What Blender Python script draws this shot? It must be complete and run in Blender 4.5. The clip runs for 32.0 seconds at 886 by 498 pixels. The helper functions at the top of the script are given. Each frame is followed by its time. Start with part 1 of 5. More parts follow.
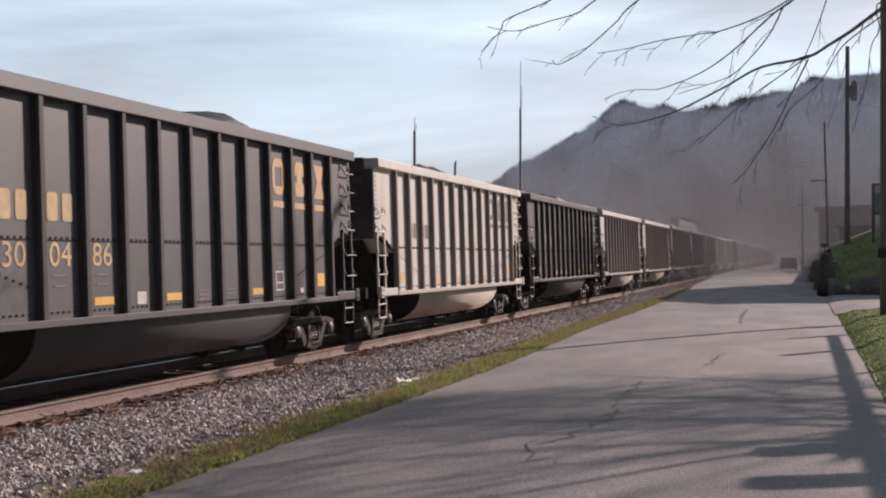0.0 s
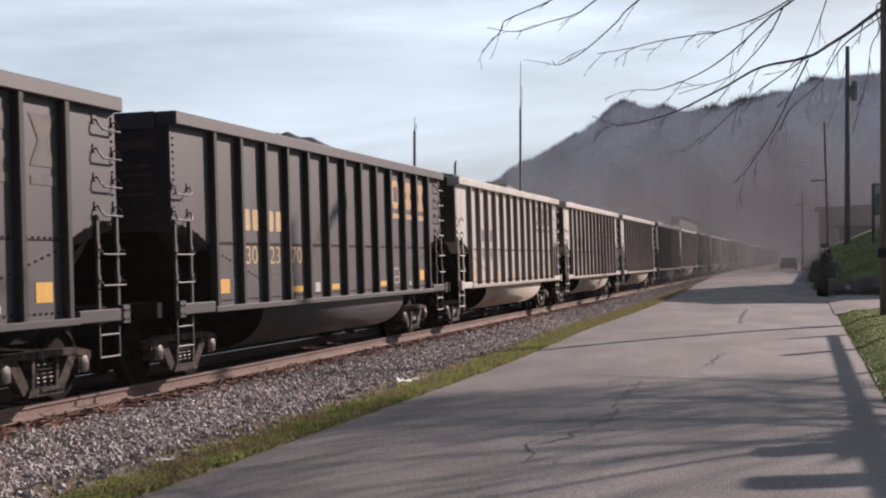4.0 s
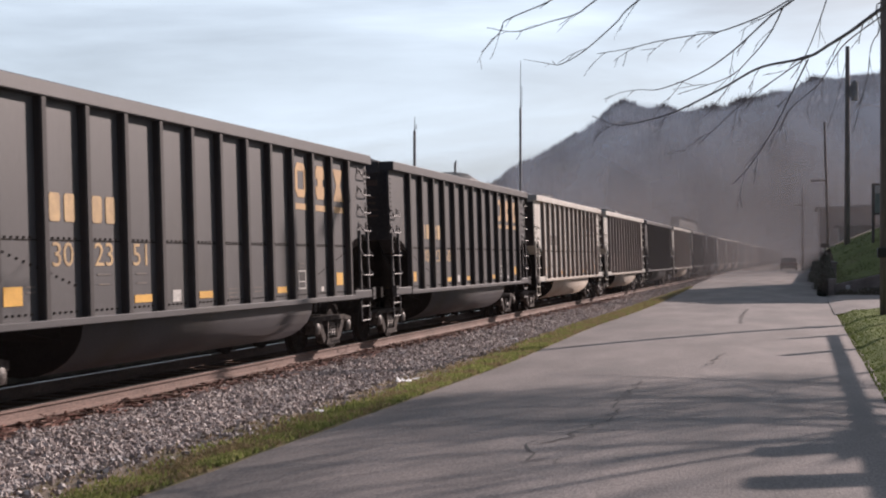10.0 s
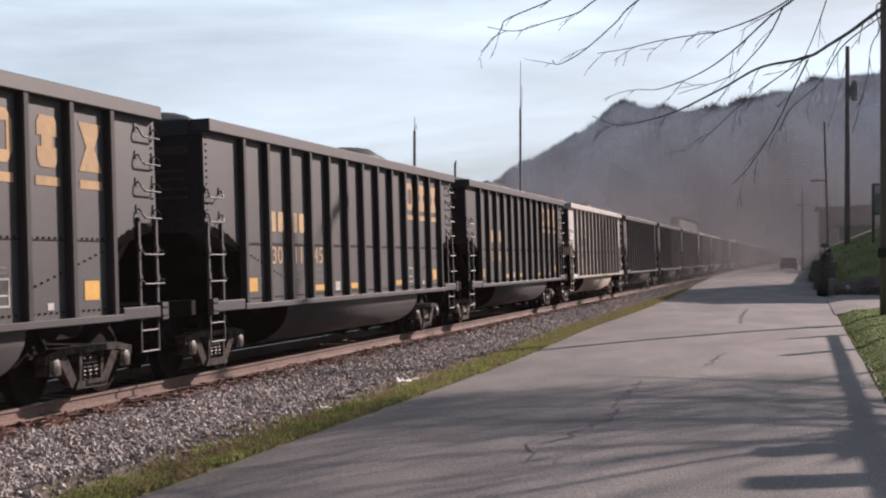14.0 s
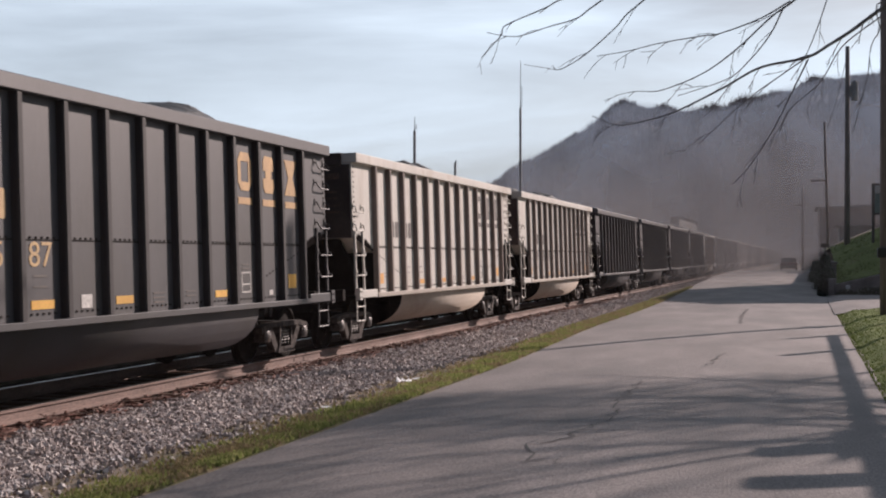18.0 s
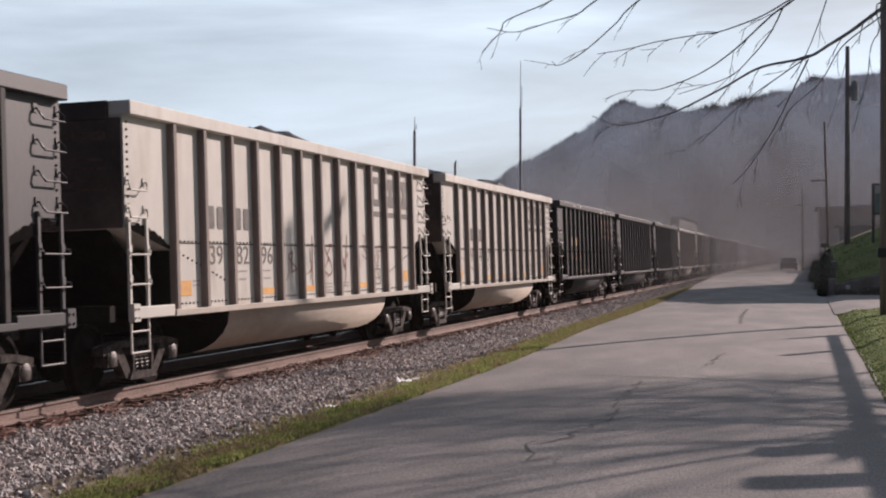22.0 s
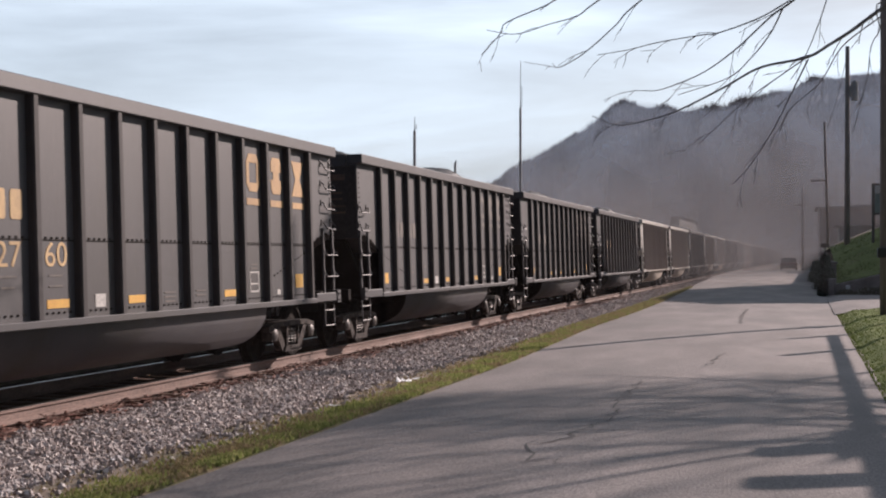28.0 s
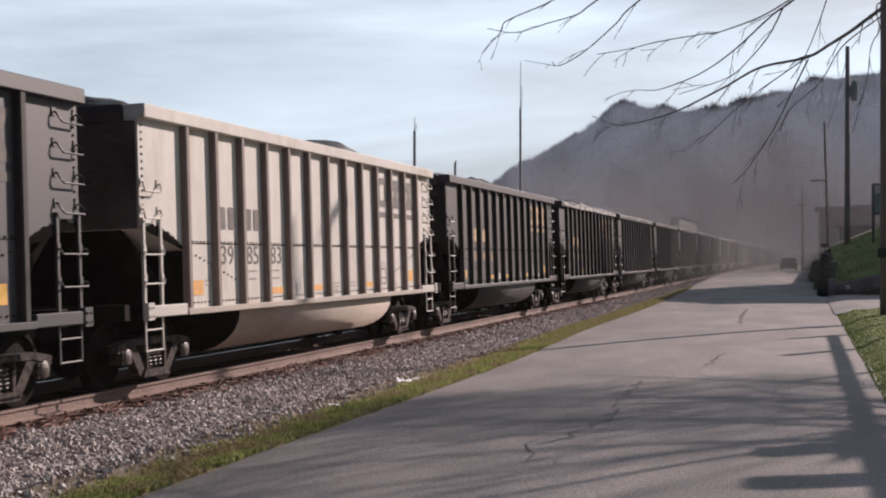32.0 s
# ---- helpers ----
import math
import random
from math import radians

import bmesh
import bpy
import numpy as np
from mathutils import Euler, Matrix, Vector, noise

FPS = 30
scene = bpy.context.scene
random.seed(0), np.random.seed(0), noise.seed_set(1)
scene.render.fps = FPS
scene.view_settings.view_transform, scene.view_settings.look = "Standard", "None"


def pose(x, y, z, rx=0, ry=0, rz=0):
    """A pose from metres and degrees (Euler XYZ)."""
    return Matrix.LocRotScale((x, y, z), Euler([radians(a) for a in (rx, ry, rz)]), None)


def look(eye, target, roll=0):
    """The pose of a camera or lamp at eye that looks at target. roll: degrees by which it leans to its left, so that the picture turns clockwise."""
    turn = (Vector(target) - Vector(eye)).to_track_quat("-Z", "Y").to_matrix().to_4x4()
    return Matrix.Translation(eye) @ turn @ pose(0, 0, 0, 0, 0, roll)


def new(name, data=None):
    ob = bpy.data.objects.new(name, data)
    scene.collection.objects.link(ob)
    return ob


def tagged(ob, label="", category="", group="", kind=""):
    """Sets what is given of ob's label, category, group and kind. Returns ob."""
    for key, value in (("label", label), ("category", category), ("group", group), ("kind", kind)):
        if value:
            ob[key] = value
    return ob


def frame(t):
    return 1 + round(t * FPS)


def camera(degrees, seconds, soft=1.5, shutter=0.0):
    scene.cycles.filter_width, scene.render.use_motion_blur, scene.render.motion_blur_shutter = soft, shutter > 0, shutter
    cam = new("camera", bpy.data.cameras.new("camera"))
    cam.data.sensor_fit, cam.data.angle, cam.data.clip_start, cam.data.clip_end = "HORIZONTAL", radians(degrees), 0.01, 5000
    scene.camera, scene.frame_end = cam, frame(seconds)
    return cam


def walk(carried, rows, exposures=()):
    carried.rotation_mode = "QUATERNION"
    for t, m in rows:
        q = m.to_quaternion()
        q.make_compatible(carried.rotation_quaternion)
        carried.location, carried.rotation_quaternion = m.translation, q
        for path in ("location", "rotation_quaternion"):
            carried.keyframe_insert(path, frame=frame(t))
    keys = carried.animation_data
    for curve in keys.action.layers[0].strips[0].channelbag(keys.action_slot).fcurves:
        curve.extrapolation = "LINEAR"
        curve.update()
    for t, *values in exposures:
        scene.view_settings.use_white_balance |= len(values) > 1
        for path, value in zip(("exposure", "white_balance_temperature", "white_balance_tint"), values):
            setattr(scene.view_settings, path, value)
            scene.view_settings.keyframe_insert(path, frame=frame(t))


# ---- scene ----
# The place: +Y runs along the railway, away from the eye; z = 0 is the road by the camera.
cam = camera(34.8, 32.0, soft=2.05, shutter=0.05)
EYE = Vector((0.0, 0.0, 1.87))
AIM = EYE + Vector((-0.24771, 0.96882, 0.00581))
# the camera opens up a little while dark cars fill its view
EXPOSURE = ((0, 0.0), (6, 0.02), (9, 0.0), (10, 0.05), (11, 0.08), (12, -0.03), (13, 0.05), (14, 0.08), (15.5, 0.06), (17, -0.03), (18, -0.07), (19, 0.03), (20, 0.09), (21, 0.0),
            (22, -0.05), (23, 0.0), (24, -0.07), (25, -0.05), (27.5, 0.06), (28, 0.09), (30, 0.09), (31, 0.06), (32, 0.0))
walk(cam, [(0.0, look(EYE, AIM)), (32.0, look(EYE, AIM))], exposures=[(t, e + 0.19, 6300, 20.5) for t, e in EXPOSURE])

# ---- light ----
SUN_EL, SUN_AZ = radians(24.0), radians(27.0)
SUN_DIR = Vector((math.sin(SUN_AZ) * math.cos(SUN_EL), math.cos(SUN_AZ) * math.cos(SUN_EL), math.sin(SUN_EL)))
sun = new("sun", bpy.data.lights.new("sun", "SUN"))
sun.data.energy, sun.data.angle, sun.data.color = 5.0, radians(0.6), (1.0, 0.845, 0.715)
sun.matrix_world = look(SUN_DIR * 50, (0, 0, 0))


def sky_world():
    w = bpy.data.worlds.new("sky")
    w.use_nodes = True
    n, l = w.node_tree.nodes, w.node_tree.links
    n.clear()
    out, bg = n.new("ShaderNodeOutputWorld"), n.new("ShaderNodeBackground")
    sky = n.new("ShaderNodeTexSky")
    sky.sky_type, sky.sun_disc = "NISHITA", False
    sky.sun_elevation, sky.sun_rotation = SUN_EL, SUN_AZ
    sky.air_density, sky.dust_density, sky.ozone_density = 1.0, 1.5, 1.0
    co, mp, nz, ramp, mix = (n.new("ShaderNodeTexCoord"), n.new("ShaderNodeMapping"), n.new("ShaderNodeTexNoise"),
                             n.new("ShaderNodeValToRGB"), n.new("ShaderNodeMix"))
    mp.inputs["Scale"].default_value = (1.6, 1.6, 11.0)
    mp.inputs["Rotation"].default_value = (0.04, 0.05, 0.3)
    nz.inputs["Scale"].default_value, nz.inputs["Detail"].default_value = 1.0, 6.0
    nz.inputs["Roughness"].default_value, nz.inputs["Distortion"].default_value = 0.55, 0.4
    ramp.color_ramp.elements[0].position, ramp.color_ramp.elements[1].position = 0.34, 0.66
    ramp.color_ramp.elements[0].color, ramp.color_ramp.elements[1].color = (0.26, 0.26, 0.26, 1), (0.95, 0.95, 0.95, 1)
    mix.data_type = "RGBA"
    mix.inputs["B"].default_value = CLOUD
    l.new(co.outputs["Generated"], mp.inputs["Vector"])
    l.new(mp.outputs["Vector"], nz.inputs["Vector"])
    l.new(nz.outputs["Fac"], ramp.inputs["Fac"])
    aim, turn, cover = n.new("ShaderNodeVectorMath"), n.new("ShaderNodeMapRange"), n.new("ShaderNodeMath")
    aim.operation, cover.operation = "DOT_PRODUCT", "MULTIPLY"
    aim.inputs[1].default_value = (math.sin(SUN_AZ) * 0.4, math.cos(SUN_AZ), 0.28)
    turn.inputs["From Min"].default_value, turn.inputs["From Max"].default_value = 0.1, 0.66
    l.new(co.outputs["Generated"], aim.inputs[0])
    l.new(aim.outputs["Value"], turn.inputs["Value"])
    l.new(ramp.outputs["Color"], cover.inputs[0])
    l.new(turn.outputs["Result"], cover.inputs[1])
    l.new(cover.outputs["Value"], mix.inputs["Factor"])
    l.new(sky.outputs["Color"], mix.inputs["A"])
    l.new(mix.outputs["Result"], bg.inputs["Color"])
    bg.inputs["Strength"].default_value = 0.0395
    l.new(bg.outputs["Background"], out.inputs["Surface"])
    scene.world = w


CLOUD = (19.2, 23.1, 24.5, 1)
sky_world()


# ---- materials ----
def material(name, c1, c2, scale=3.0, rough=0.8, metal=0.0, bump=0.2, fine=40.0, stretch=(1, 1, 1), vary=0.1, stain=None,
             stain_scale=0.7, stain_range=(0.52, 0.72), spec=0.5, coords="Object", grainy=0.22):
    """Two-tone surface: broad mottling, fine grain, optional stains, bump and a shade of its own for each object."""
    m = bpy.data.materials.new(name)
    m.use_nodes = True
    n, l = m.node_tree.nodes, m.node_tree.links
    b = n["Principled BSDF"]
    co, mp = n.new("ShaderNodeTexCoord"), n.new("ShaderNodeMapping")
    mp.inputs["Scale"].default_value = stretch
    l.new(co.outputs[coords], mp.inputs["Vector"])

    def tex(s, detail, rnd=None):
        t = n.new("ShaderNodeTexNoise")
        t.inputs["Scale"].default_value, t.inputs["Detail"].default_value = s, detail
        l.new(mp.outputs["Vector"], t.inputs["Vector"])
        return t

    def blend(kind, fac, a, c):
        x = n.new("ShaderNodeMix")
        x.data_type, x.blend_type = "RGBA", kind
        for key, v in (("Factor", fac), ("A", a), ("B", c)):
            if isinstance(v, bpy.types.NodeSocket):
                l.new(v, x.inputs[key])
            else:
                x.inputs[key].default_value = v
        return x.outputs["Result"]

    def ramp(src, lo, hi):
        r = n.new("ShaderNodeMapRange")
        r.inputs["From Min"].default_value, r.inputs["From Max"].default_value = lo, hi
        l.new(src, r.inputs["Value"])
        return r.outputs["Result"]

    broad, grain = tex(scale, 5), tex(fine, 3)
    col = blend("MIX", ramp(broad.outputs["Fac"], 0.35, 0.65), (*c1, 1), (*c2, 1))
    if stain:
        s = tex(stain_scale, 6)
        col = blend("MIX", ramp(s.outputs["Fac"], *stain_range), col, (*stain, 1))
    g = n.new("ShaderNodeMapRange")
    g.inputs["To Min"].default_value, g.inputs["To Max"].default_value = 1 - grainy, 1 + grainy
    g.inputs["From Min"].default_value, g.inputs["From Max"].default_value = 0.3, 0.7
    l.new(grain.outputs["Fac"], g.inputs["Value"])
    info = n.new("ShaderNodeObjectInfo")
    v = n.new("ShaderNodeMapRange")
    v.inputs["To Min"].default_value, v.inputs["To Max"].default_value = 1 - vary, 1 + vary
    l.new(info.outputs["Random"], v.inputs["Value"])
    mul = n.new("ShaderNodeMath")
    mul.operation = "MULTIPLY"
    l.new(g.outputs["Result"], mul.inputs[0])
    l.new(v.outputs["Result"], mul.inputs[1])
    hsv = n.new("ShaderNodeHueSaturation")
    l.new(col, hsv.inputs["Color"])
    l.new(mul.outputs["Value"], hsv.inputs["Value"])
    l.new(hsv.outputs["Color"], b.inputs["Base Color"])
    b.inputs["Roughness"].default_value, b.inputs["Metallic"].default_value = rough, metal
    b.inputs["Specular IOR Level"].default_value = spec
    if bump:
        bp = n.new("ShaderNodeBump")
        bp.inputs["Strength"].default_value, bp.inputs["Distance"].default_value = bump, 0.02
        l.new(grain.outputs["Fac"], bp.inputs["Height"])
        l.new(bp.outputs["Normal"], b.inputs["Normal"])
    return m


M_DARK = material("dark_car_paint", (0.0365, 0.036, 0.0415), (0.0465, 0.0455, 0.0510), 1.2, 0.55, 0.0, 0.08, 18, (1, 1, 0.35), 0.12,
                  (0.035, 0.032, 0.03), 0.9, (0.55, 0.75), grainy=0.06)
M_LIGHT = material("light_car_paint", (0.53, 0.505, 0.46), (0.585, 0.558, 0.51), 0.9, 0.65, 0.0, 0.04, 5, (1, 1, 0.45), 0.08,
                   (0.36, 0.295, 0.23), 1.5, (0.52, 0.84), grainy=0.05)
# Ribs are body paint; their shaded look is put into these darker colours.
M_DARKRIB = material("shaded_dark_rib", (0.024, 0.0225, 0.024), (0.037, 0.0345, 0.036), 1.2, 0.7, 0, 0.1, 16, (1, 1, 0.3), 0.12, grainy=0.08, spec=0.3)
M_CREAMRIB = material("shaded_cream_rib", (0.16, 0.125, 0.11), (0.24, 0.192, 0.168), 1.2, 0.75, 0, 0.1, 16, (1, 1, 0.3), 0.12, grainy=0.08)
# Dirty cream, made darker still for the shade on the tub's underside.
M_CREAMTUB = material("dirty_shaded_cream", (0.385, 0.335, 0.285), (0.47, 0.415, 0.36), 0.8, 0.7, 0, 0.08, 14, (1, 0.4, 1), 0.1, (0.27, 0.2, 0.155), 1.0, (0.5, 0.85), grainy=0.06)
# Soot of the end walls, with that side's shade put into the colour.
M_DARKEND = material("sooty_shaded_end", (0.022, 0.0205, 0.021), (0.048, 0.044, 0.044), 0.7, 0.9, 0, 0.2, 20, spec=0.2)
M_CREAMEND = material("sooty_shaded_cream_end", (0.04, 0.029, 0.026), (0.15, 0.112, 0.098), 0.6, 0.85, 0, 0.1, 14, vary=0.25, grainy=0.1)
# Coal grime black; in bays and tub ends it also paints their shade.
M_BAYBLACK = material("grime_and_bay_shade", (0.009, 0.008, 0.008), (0.017, 0.015, 0.0145), 2, 0.95, 0, 0.2, 20, spec=0.0)
M_FRAME = material("grimy_frame_steel", (0.014, 0.012, 0.0115), (0.026, 0.022, 0.02), 3, 0.85, 0.0, 0.2, 30, spec=0.1)
M_TRUCK = material("rusty_cast_steel", (0.016, 0.013, 0.012), (0.085, 0.068, 0.061), 9, 0.85, 0.0, 0.3, 30, spec=0.25)
M_WHEEL = material("wheel_steel", (0.010, 0.008, 0.0075), (0.02, 0.016, 0.0145), 5, 0.8, 0.0, 0.15, 25, spec=0.05)
M_IRON = material("worn_grab_iron", (0.07, 0.062, 0.058), (0.12, 0.105, 0.097), 6, 0.55, 0.2, 0.1, 30)
M_COAL = material("coal", (0.012, 0.012, 0.013), (0.028, 0.027, 0.027), 6, 0.6, 0, 0.8, 25)
M_YELLOW = material("yellow_marking", (0.75, 0.42, 0.06), (0.68, 0.36, 0.05), 5, 0.6, 0, 0.05, 30, vary=0.12, grainy=0.08)
M_FADED = material("faded_yellow_lettering", (0.60, 0.41, 0.20), (0.46, 0.31, 0.16), 6, 0.7, 0, 0.05, 30, vary=0.15, grainy=0.08)
M_WORNMARK = material("worn_off_lettering", (0.17, 0.145, 0.125), (0.11, 0.10, 0.095), 5, 0.75, 0, 0.05, 30, vary=0.15, grainy=0.08)
M_BLACKMARK = material("black_lettering", (0.07, 0.065, 0.065), (0.13, 0.115, 0.105), 6, 0.7, 0, 0.05, 30, vary=0.15, grainy=0.08)
M_EMBLEM = material("weathered_yellow_emblem", (0.55, 0.34, 0.15), (0.44, 0.27, 0.13), 4, 0.7, 0, 0.05, 25, vary=0.12, grainy=0.08)
M_ENDMARK = material("dark_end_lettering", (0.10, 0.062, 0.048), (0.065, 0.045, 0.038), 6, 0.9, 0, 0.05, 30)
M_PALE = material("pale_stencil", (0.45, 0.44, 0.42), (0.6, 0.58, 0.55), 6, 0.7, 0, 0.05, 30)
M_ORANGE = material("orange_marking", (0.78, 0.40, 0.08), (0.66, 0.33, 0.10), 5, 0.6, 0, 0.05, 30, grainy=0.08)
M_SCRAWL = material("maroon_spray_paint", (0.27, 0.14, 0.13), (0.36, 0.24, 0.21), 6, 0.7, 0, 0.05, 30)
M_SPRAY = material("thin_grey_spray_paint", (0.24, 0.21, 0.21), (0.34, 0.30, 0.29), 6, 0.7, 0, 0.05, 30)
M_RAIL = material("rusty_rail", (0.17, 0.115, 0.095), (0.24, 0.165, 0.14), 3, 0.8, 0, 0.3, 40, (1, 0.3, 1))
M_RAILTOP = material("polished_rail_head", (0.45, 0.43, 0.42), (0.55, 0.53, 0.52), 4, 0.28, 1.0, 0.02, 40, (1, 0.1, 1))
M_TIE = material("creosoted_timber", (0.07, 0.035, 0.022), (0.13, 0.065, 0.04), 4, 0.9, 0, 0.5, 40, (0.3, 2, 1), 0.25)
M_ROAD = material("worn_asphalt", (0.122, 0.105, 0.1005), (0.190, 0.165, 0.158), 0.75, 0.85, 0, 0.4, 45, (1, 0.32, 1), 0.0,
                  (0.105, 0.094, 0.092), 0.5, (0.5, 0.7), grainy=0.3)
M_TAR = material("crack_in_asphalt", (0.035, 0.033, 0.032), (0.06, 0.055, 0.052), 5, 0.8, 0, 0.2, 40)
M_EARTH = material("bare_earth", (0.16, 0.12, 0.09), (0.26, 0.21, 0.16), 1.5, 0.95, 0, 0.6, 30, vary=0.0, stain=(0.09, 0.10, 0.04),
                   stain_scale=0.5)
# Black that paints the shade on ballast under and behind the train.
M_UNDERSHADE = material("shade_black_ballast", (0.005, 0.0047, 0.0047), (0.012, 0.011, 0.0108), 18, 0.95, 0, 1.0, 60, vary=0.0, spec=0.0)
M_BED = material("ballast_bed", (0.17, 0.14, 0.122), (0.33, 0.28, 0.25), 22, 0.95, 0, 1.0, 60, vary=0.0)
M_TURF = material("turf", (0.11, 0.145, 0.047), (0.16, 0.19, 0.068), 1.3, 0.95, 0, 0.35, 45, vary=0.0, stain=(0.19, 0.17, 0.085),
                  stain_scale=0.9, stain_range=(0.55, 0.75), spec=0.05)
M_VERGE = material("thin_turf", (0.105, 0.11, 0.05), (0.16, 0.15, 0.08), 2.3, 0.95, 0, 0.8, 45, vary=0.0, stain=(0.24, 0.19, 0.135),
                   stain_scale=1.6, stain_range=(0.47, 0.66), spec=0.05)
M_BARK = material("grey_bark", (0.17, 0.15, 0.155), (0.27, 0.245, 0.25), 6, 0.9, 0, 0.6, 30, (1, 1, 0.3))
M_POLE = material("weathered_pole_timber", (0.16, 0.14, 0.132), (0.25, 0.222, 0.208), 4, 0.9, 0, 0.4, 30, (3, 3, 0.2))
M_CONC = material("weathered_concrete", (0.20, 0.18, 0.168), (0.30, 0.275, 0.255), 2, 0.9, 0, 0.4, 30, stain=(0.11, 0.096, 0.086))
M_WOODS = material("leafless_woods", (0.15, 0.14, 0.145), (0.26, 0.24, 0.24), 0.03, 1.0, 0, 0.0, 0.3, vary=0.0,
                   stain=(0.07, 0.066, 0.07), stain_scale=0.014)
M_STEEL = material("galvanised_steel", (0.3, 0.3, 0.31), (0.4, 0.4, 0.41), 3, 0.5, 0.6, 0.05, 20)
M_WHITE = material("white_paint", (0.72, 0.72, 0.72), (0.8, 0.8, 0.8), 2, 0.6, 0, 0.05, 20)
M_TAN = material("tan_brick", (0.40, 0.33, 0.29), (0.48, 0.40, 0.36), 2, 0.9, 0, 0.2, 20)
M_GREYWALL = material("grey_render", (0.30, 0.29, 0.28), (0.38, 0.37, 0.35), 1, 0.9, 0, 0.2, 20)
M_ROOF = material("dark_roofing", (0.06, 0.055, 0.055), (0.11, 0.1, 0.1), 2, 0.9, 0, 0.3, 20)
M_REDCAR = material("dark_red_car_paint", (0.11, 0.012, 0.014), (0.13, 0.018, 0.018), 2, 0.25, 0.2, 0.0, 10)
M_GLASS = material("dark_window_glass", (0.02, 0.022, 0.025), (0.03, 0.03, 0.033), 1, 0.08, 0, 0, 10)
M_RUBBER = material("black_rubber", (0.02, 0.02, 0.02), (0.03, 0.03, 0.03), 4, 0.8, 0, 0.1, 20)
M_BLACK = material("black_painted_metal", (0.02, 0.02, 0.021), (0.03, 0.03, 0.03), 3, 0.5, 0, 0.05, 20)
M_SIGN = material("sign_face", (0.5, 0.52, 0.5), (0.62, 0.63, 0.61), 2, 0.6, 0, 0, 20)
M_SIGNGREEN = material("sign_green", (0.15, 0.22, 0.20), (0.19, 0.26, 0.235), 2, 0.6, 0, 0, 20)
M_PAPER = material("white_litter", (0.75, 0.75, 0.75), (0.85, 0.85, 0.84), 10, 0.7, 0, 0.2, 40)


# ---- mesh helpers ----
def mesh_of(name, bm, mat, smooth=False):
    me = bpy.data.meshes.new(name)
    bmesh.ops.recalc_face_normals(bm, faces=bm.faces)
    bm.to_mesh(me)
    bm.free()
    me.materials.append(mat)
    if smooth:
        me.polygons.foreach_set("use_smooth", [True] * len(me.polygons))
    return me


def part(name, bm, mat, parent=None, label="", smooth=False, at=None):
    """Links a bmesh (or a finished mesh) as one object under a thing or part."""
    me = mesh_of(name, bm, mat, smooth) if isinstance(bm, bmesh.types.BMesh) else bm
    ob = new(name, me)
    if parent:
        ob.parent = parent
    if at is not None:
        ob.matrix_basis = at
    if label:
        ob["label"] = label
    return ob


def block(bm, x0, x1, y0, y1, z0, z1):
    v = [bm.verts.new((x, y, z)) for x in (x0, x1) for y in (y0, y1) for z in (z0, z1)]
    for f in ((0, 1, 3, 2), (4, 6, 7, 5), (0, 4, 5, 1), (2, 3, 7, 6), (0, 2, 6, 4), (1, 5, 7, 3)):
        bm.faces.new([v[i] for i in f])
    return v


def boxed(*dims, bevel=0.0):
    bm = bmesh.new()
    block(bm, *dims)
    if bevel:
        bmesh.ops.bevel(bm, geom=bm.edges[:], offset=bevel, segments=1, affect="EDGES")
    return bm


def extrude_x(bm, outline, x0, x1):
    """Prism along x from an outline of (y, z)."""
    a = [bm.verts.new((x0, y, z)) for y, z in outline]
    b = [bm.verts.new((x1, y, z)) for y, z in outline]
    bm.faces.new(a)
    bm.faces.new(b[::-1])
    for i in range(len(a)):
        j = (i + 1) % len(a)
        bm.faces.new((a[i], b[i], b[j], a[j]))


def extrude_y(bm, outline, y0, y1):
    """Prism along y from an outline of (x, z)."""
    a = [bm.verts.new((x, y0, z)) for x, z in outline]
    b = [bm.verts.new((x, y1, z)) for x, z in outline]
    bm.faces.new(a)
    bm.faces.new(b[::-1])
    for i in range(len(a)):
        j = (i + 1) % len(a)
        bm.faces.new((a[i], b[i], b[j], a[j]))


def tube(bm, pts, r0, r1=None, sides=6, cap=True):
    """A tapered round bar through points."""
    r1 = r0 if r1 is None else r1
    pts = [Vector(p) for p in pts]
    rings = []
    for i, p in enumerate(pts):
        d = (pts[min(i + 1, len(pts) - 1)] - pts[max(i - 1, 0)]).normalized()
        u = d.orthogonal().normalized() if abs(d.z) > 0.99 else d.cross(Vector((0, 0, 1))).normalized()
        w = d.cross(u)
        r = r0 + (r1 - r0) * i / max(1, len(pts) - 1)
        rings.append([bm.verts.new(p + r * (u * math.cos(2 * math.pi * k / sides) + w * math.sin(2 * math.pi * k / sides)))
                      for k in range(sides)])
    for a, b in zip(rings, rings[1:]):
        for k in range(sides):
            bm.faces.new((a[k], a[(k + 1) % sides], b[(k + 1) % sides], b[k]))
    if cap:
        bm.faces.new(rings[0][::-1])
        bm.faces.new(rings[-1])


def lathe_x(bm, profile, sides=28):
    """Turned solid about the x axis; profile rows of (x, radius)."""
    rings = [[bm.verts.new((x, r * math.cos(2 * math.pi * k / sides), r * math.sin(2 * math.pi * k / sides))) for k in range(sides)]
             for x, r in profile]
    for a, b in zip(rings, rings[1:]):
        for k in range(sides):
            bm.faces.new((a[k], a[(k + 1) % sides], b[(k + 1) % sides], b[k]))
    bm.faces.new(rings[0][::-1])
    bm.faces.new(rings[-1])


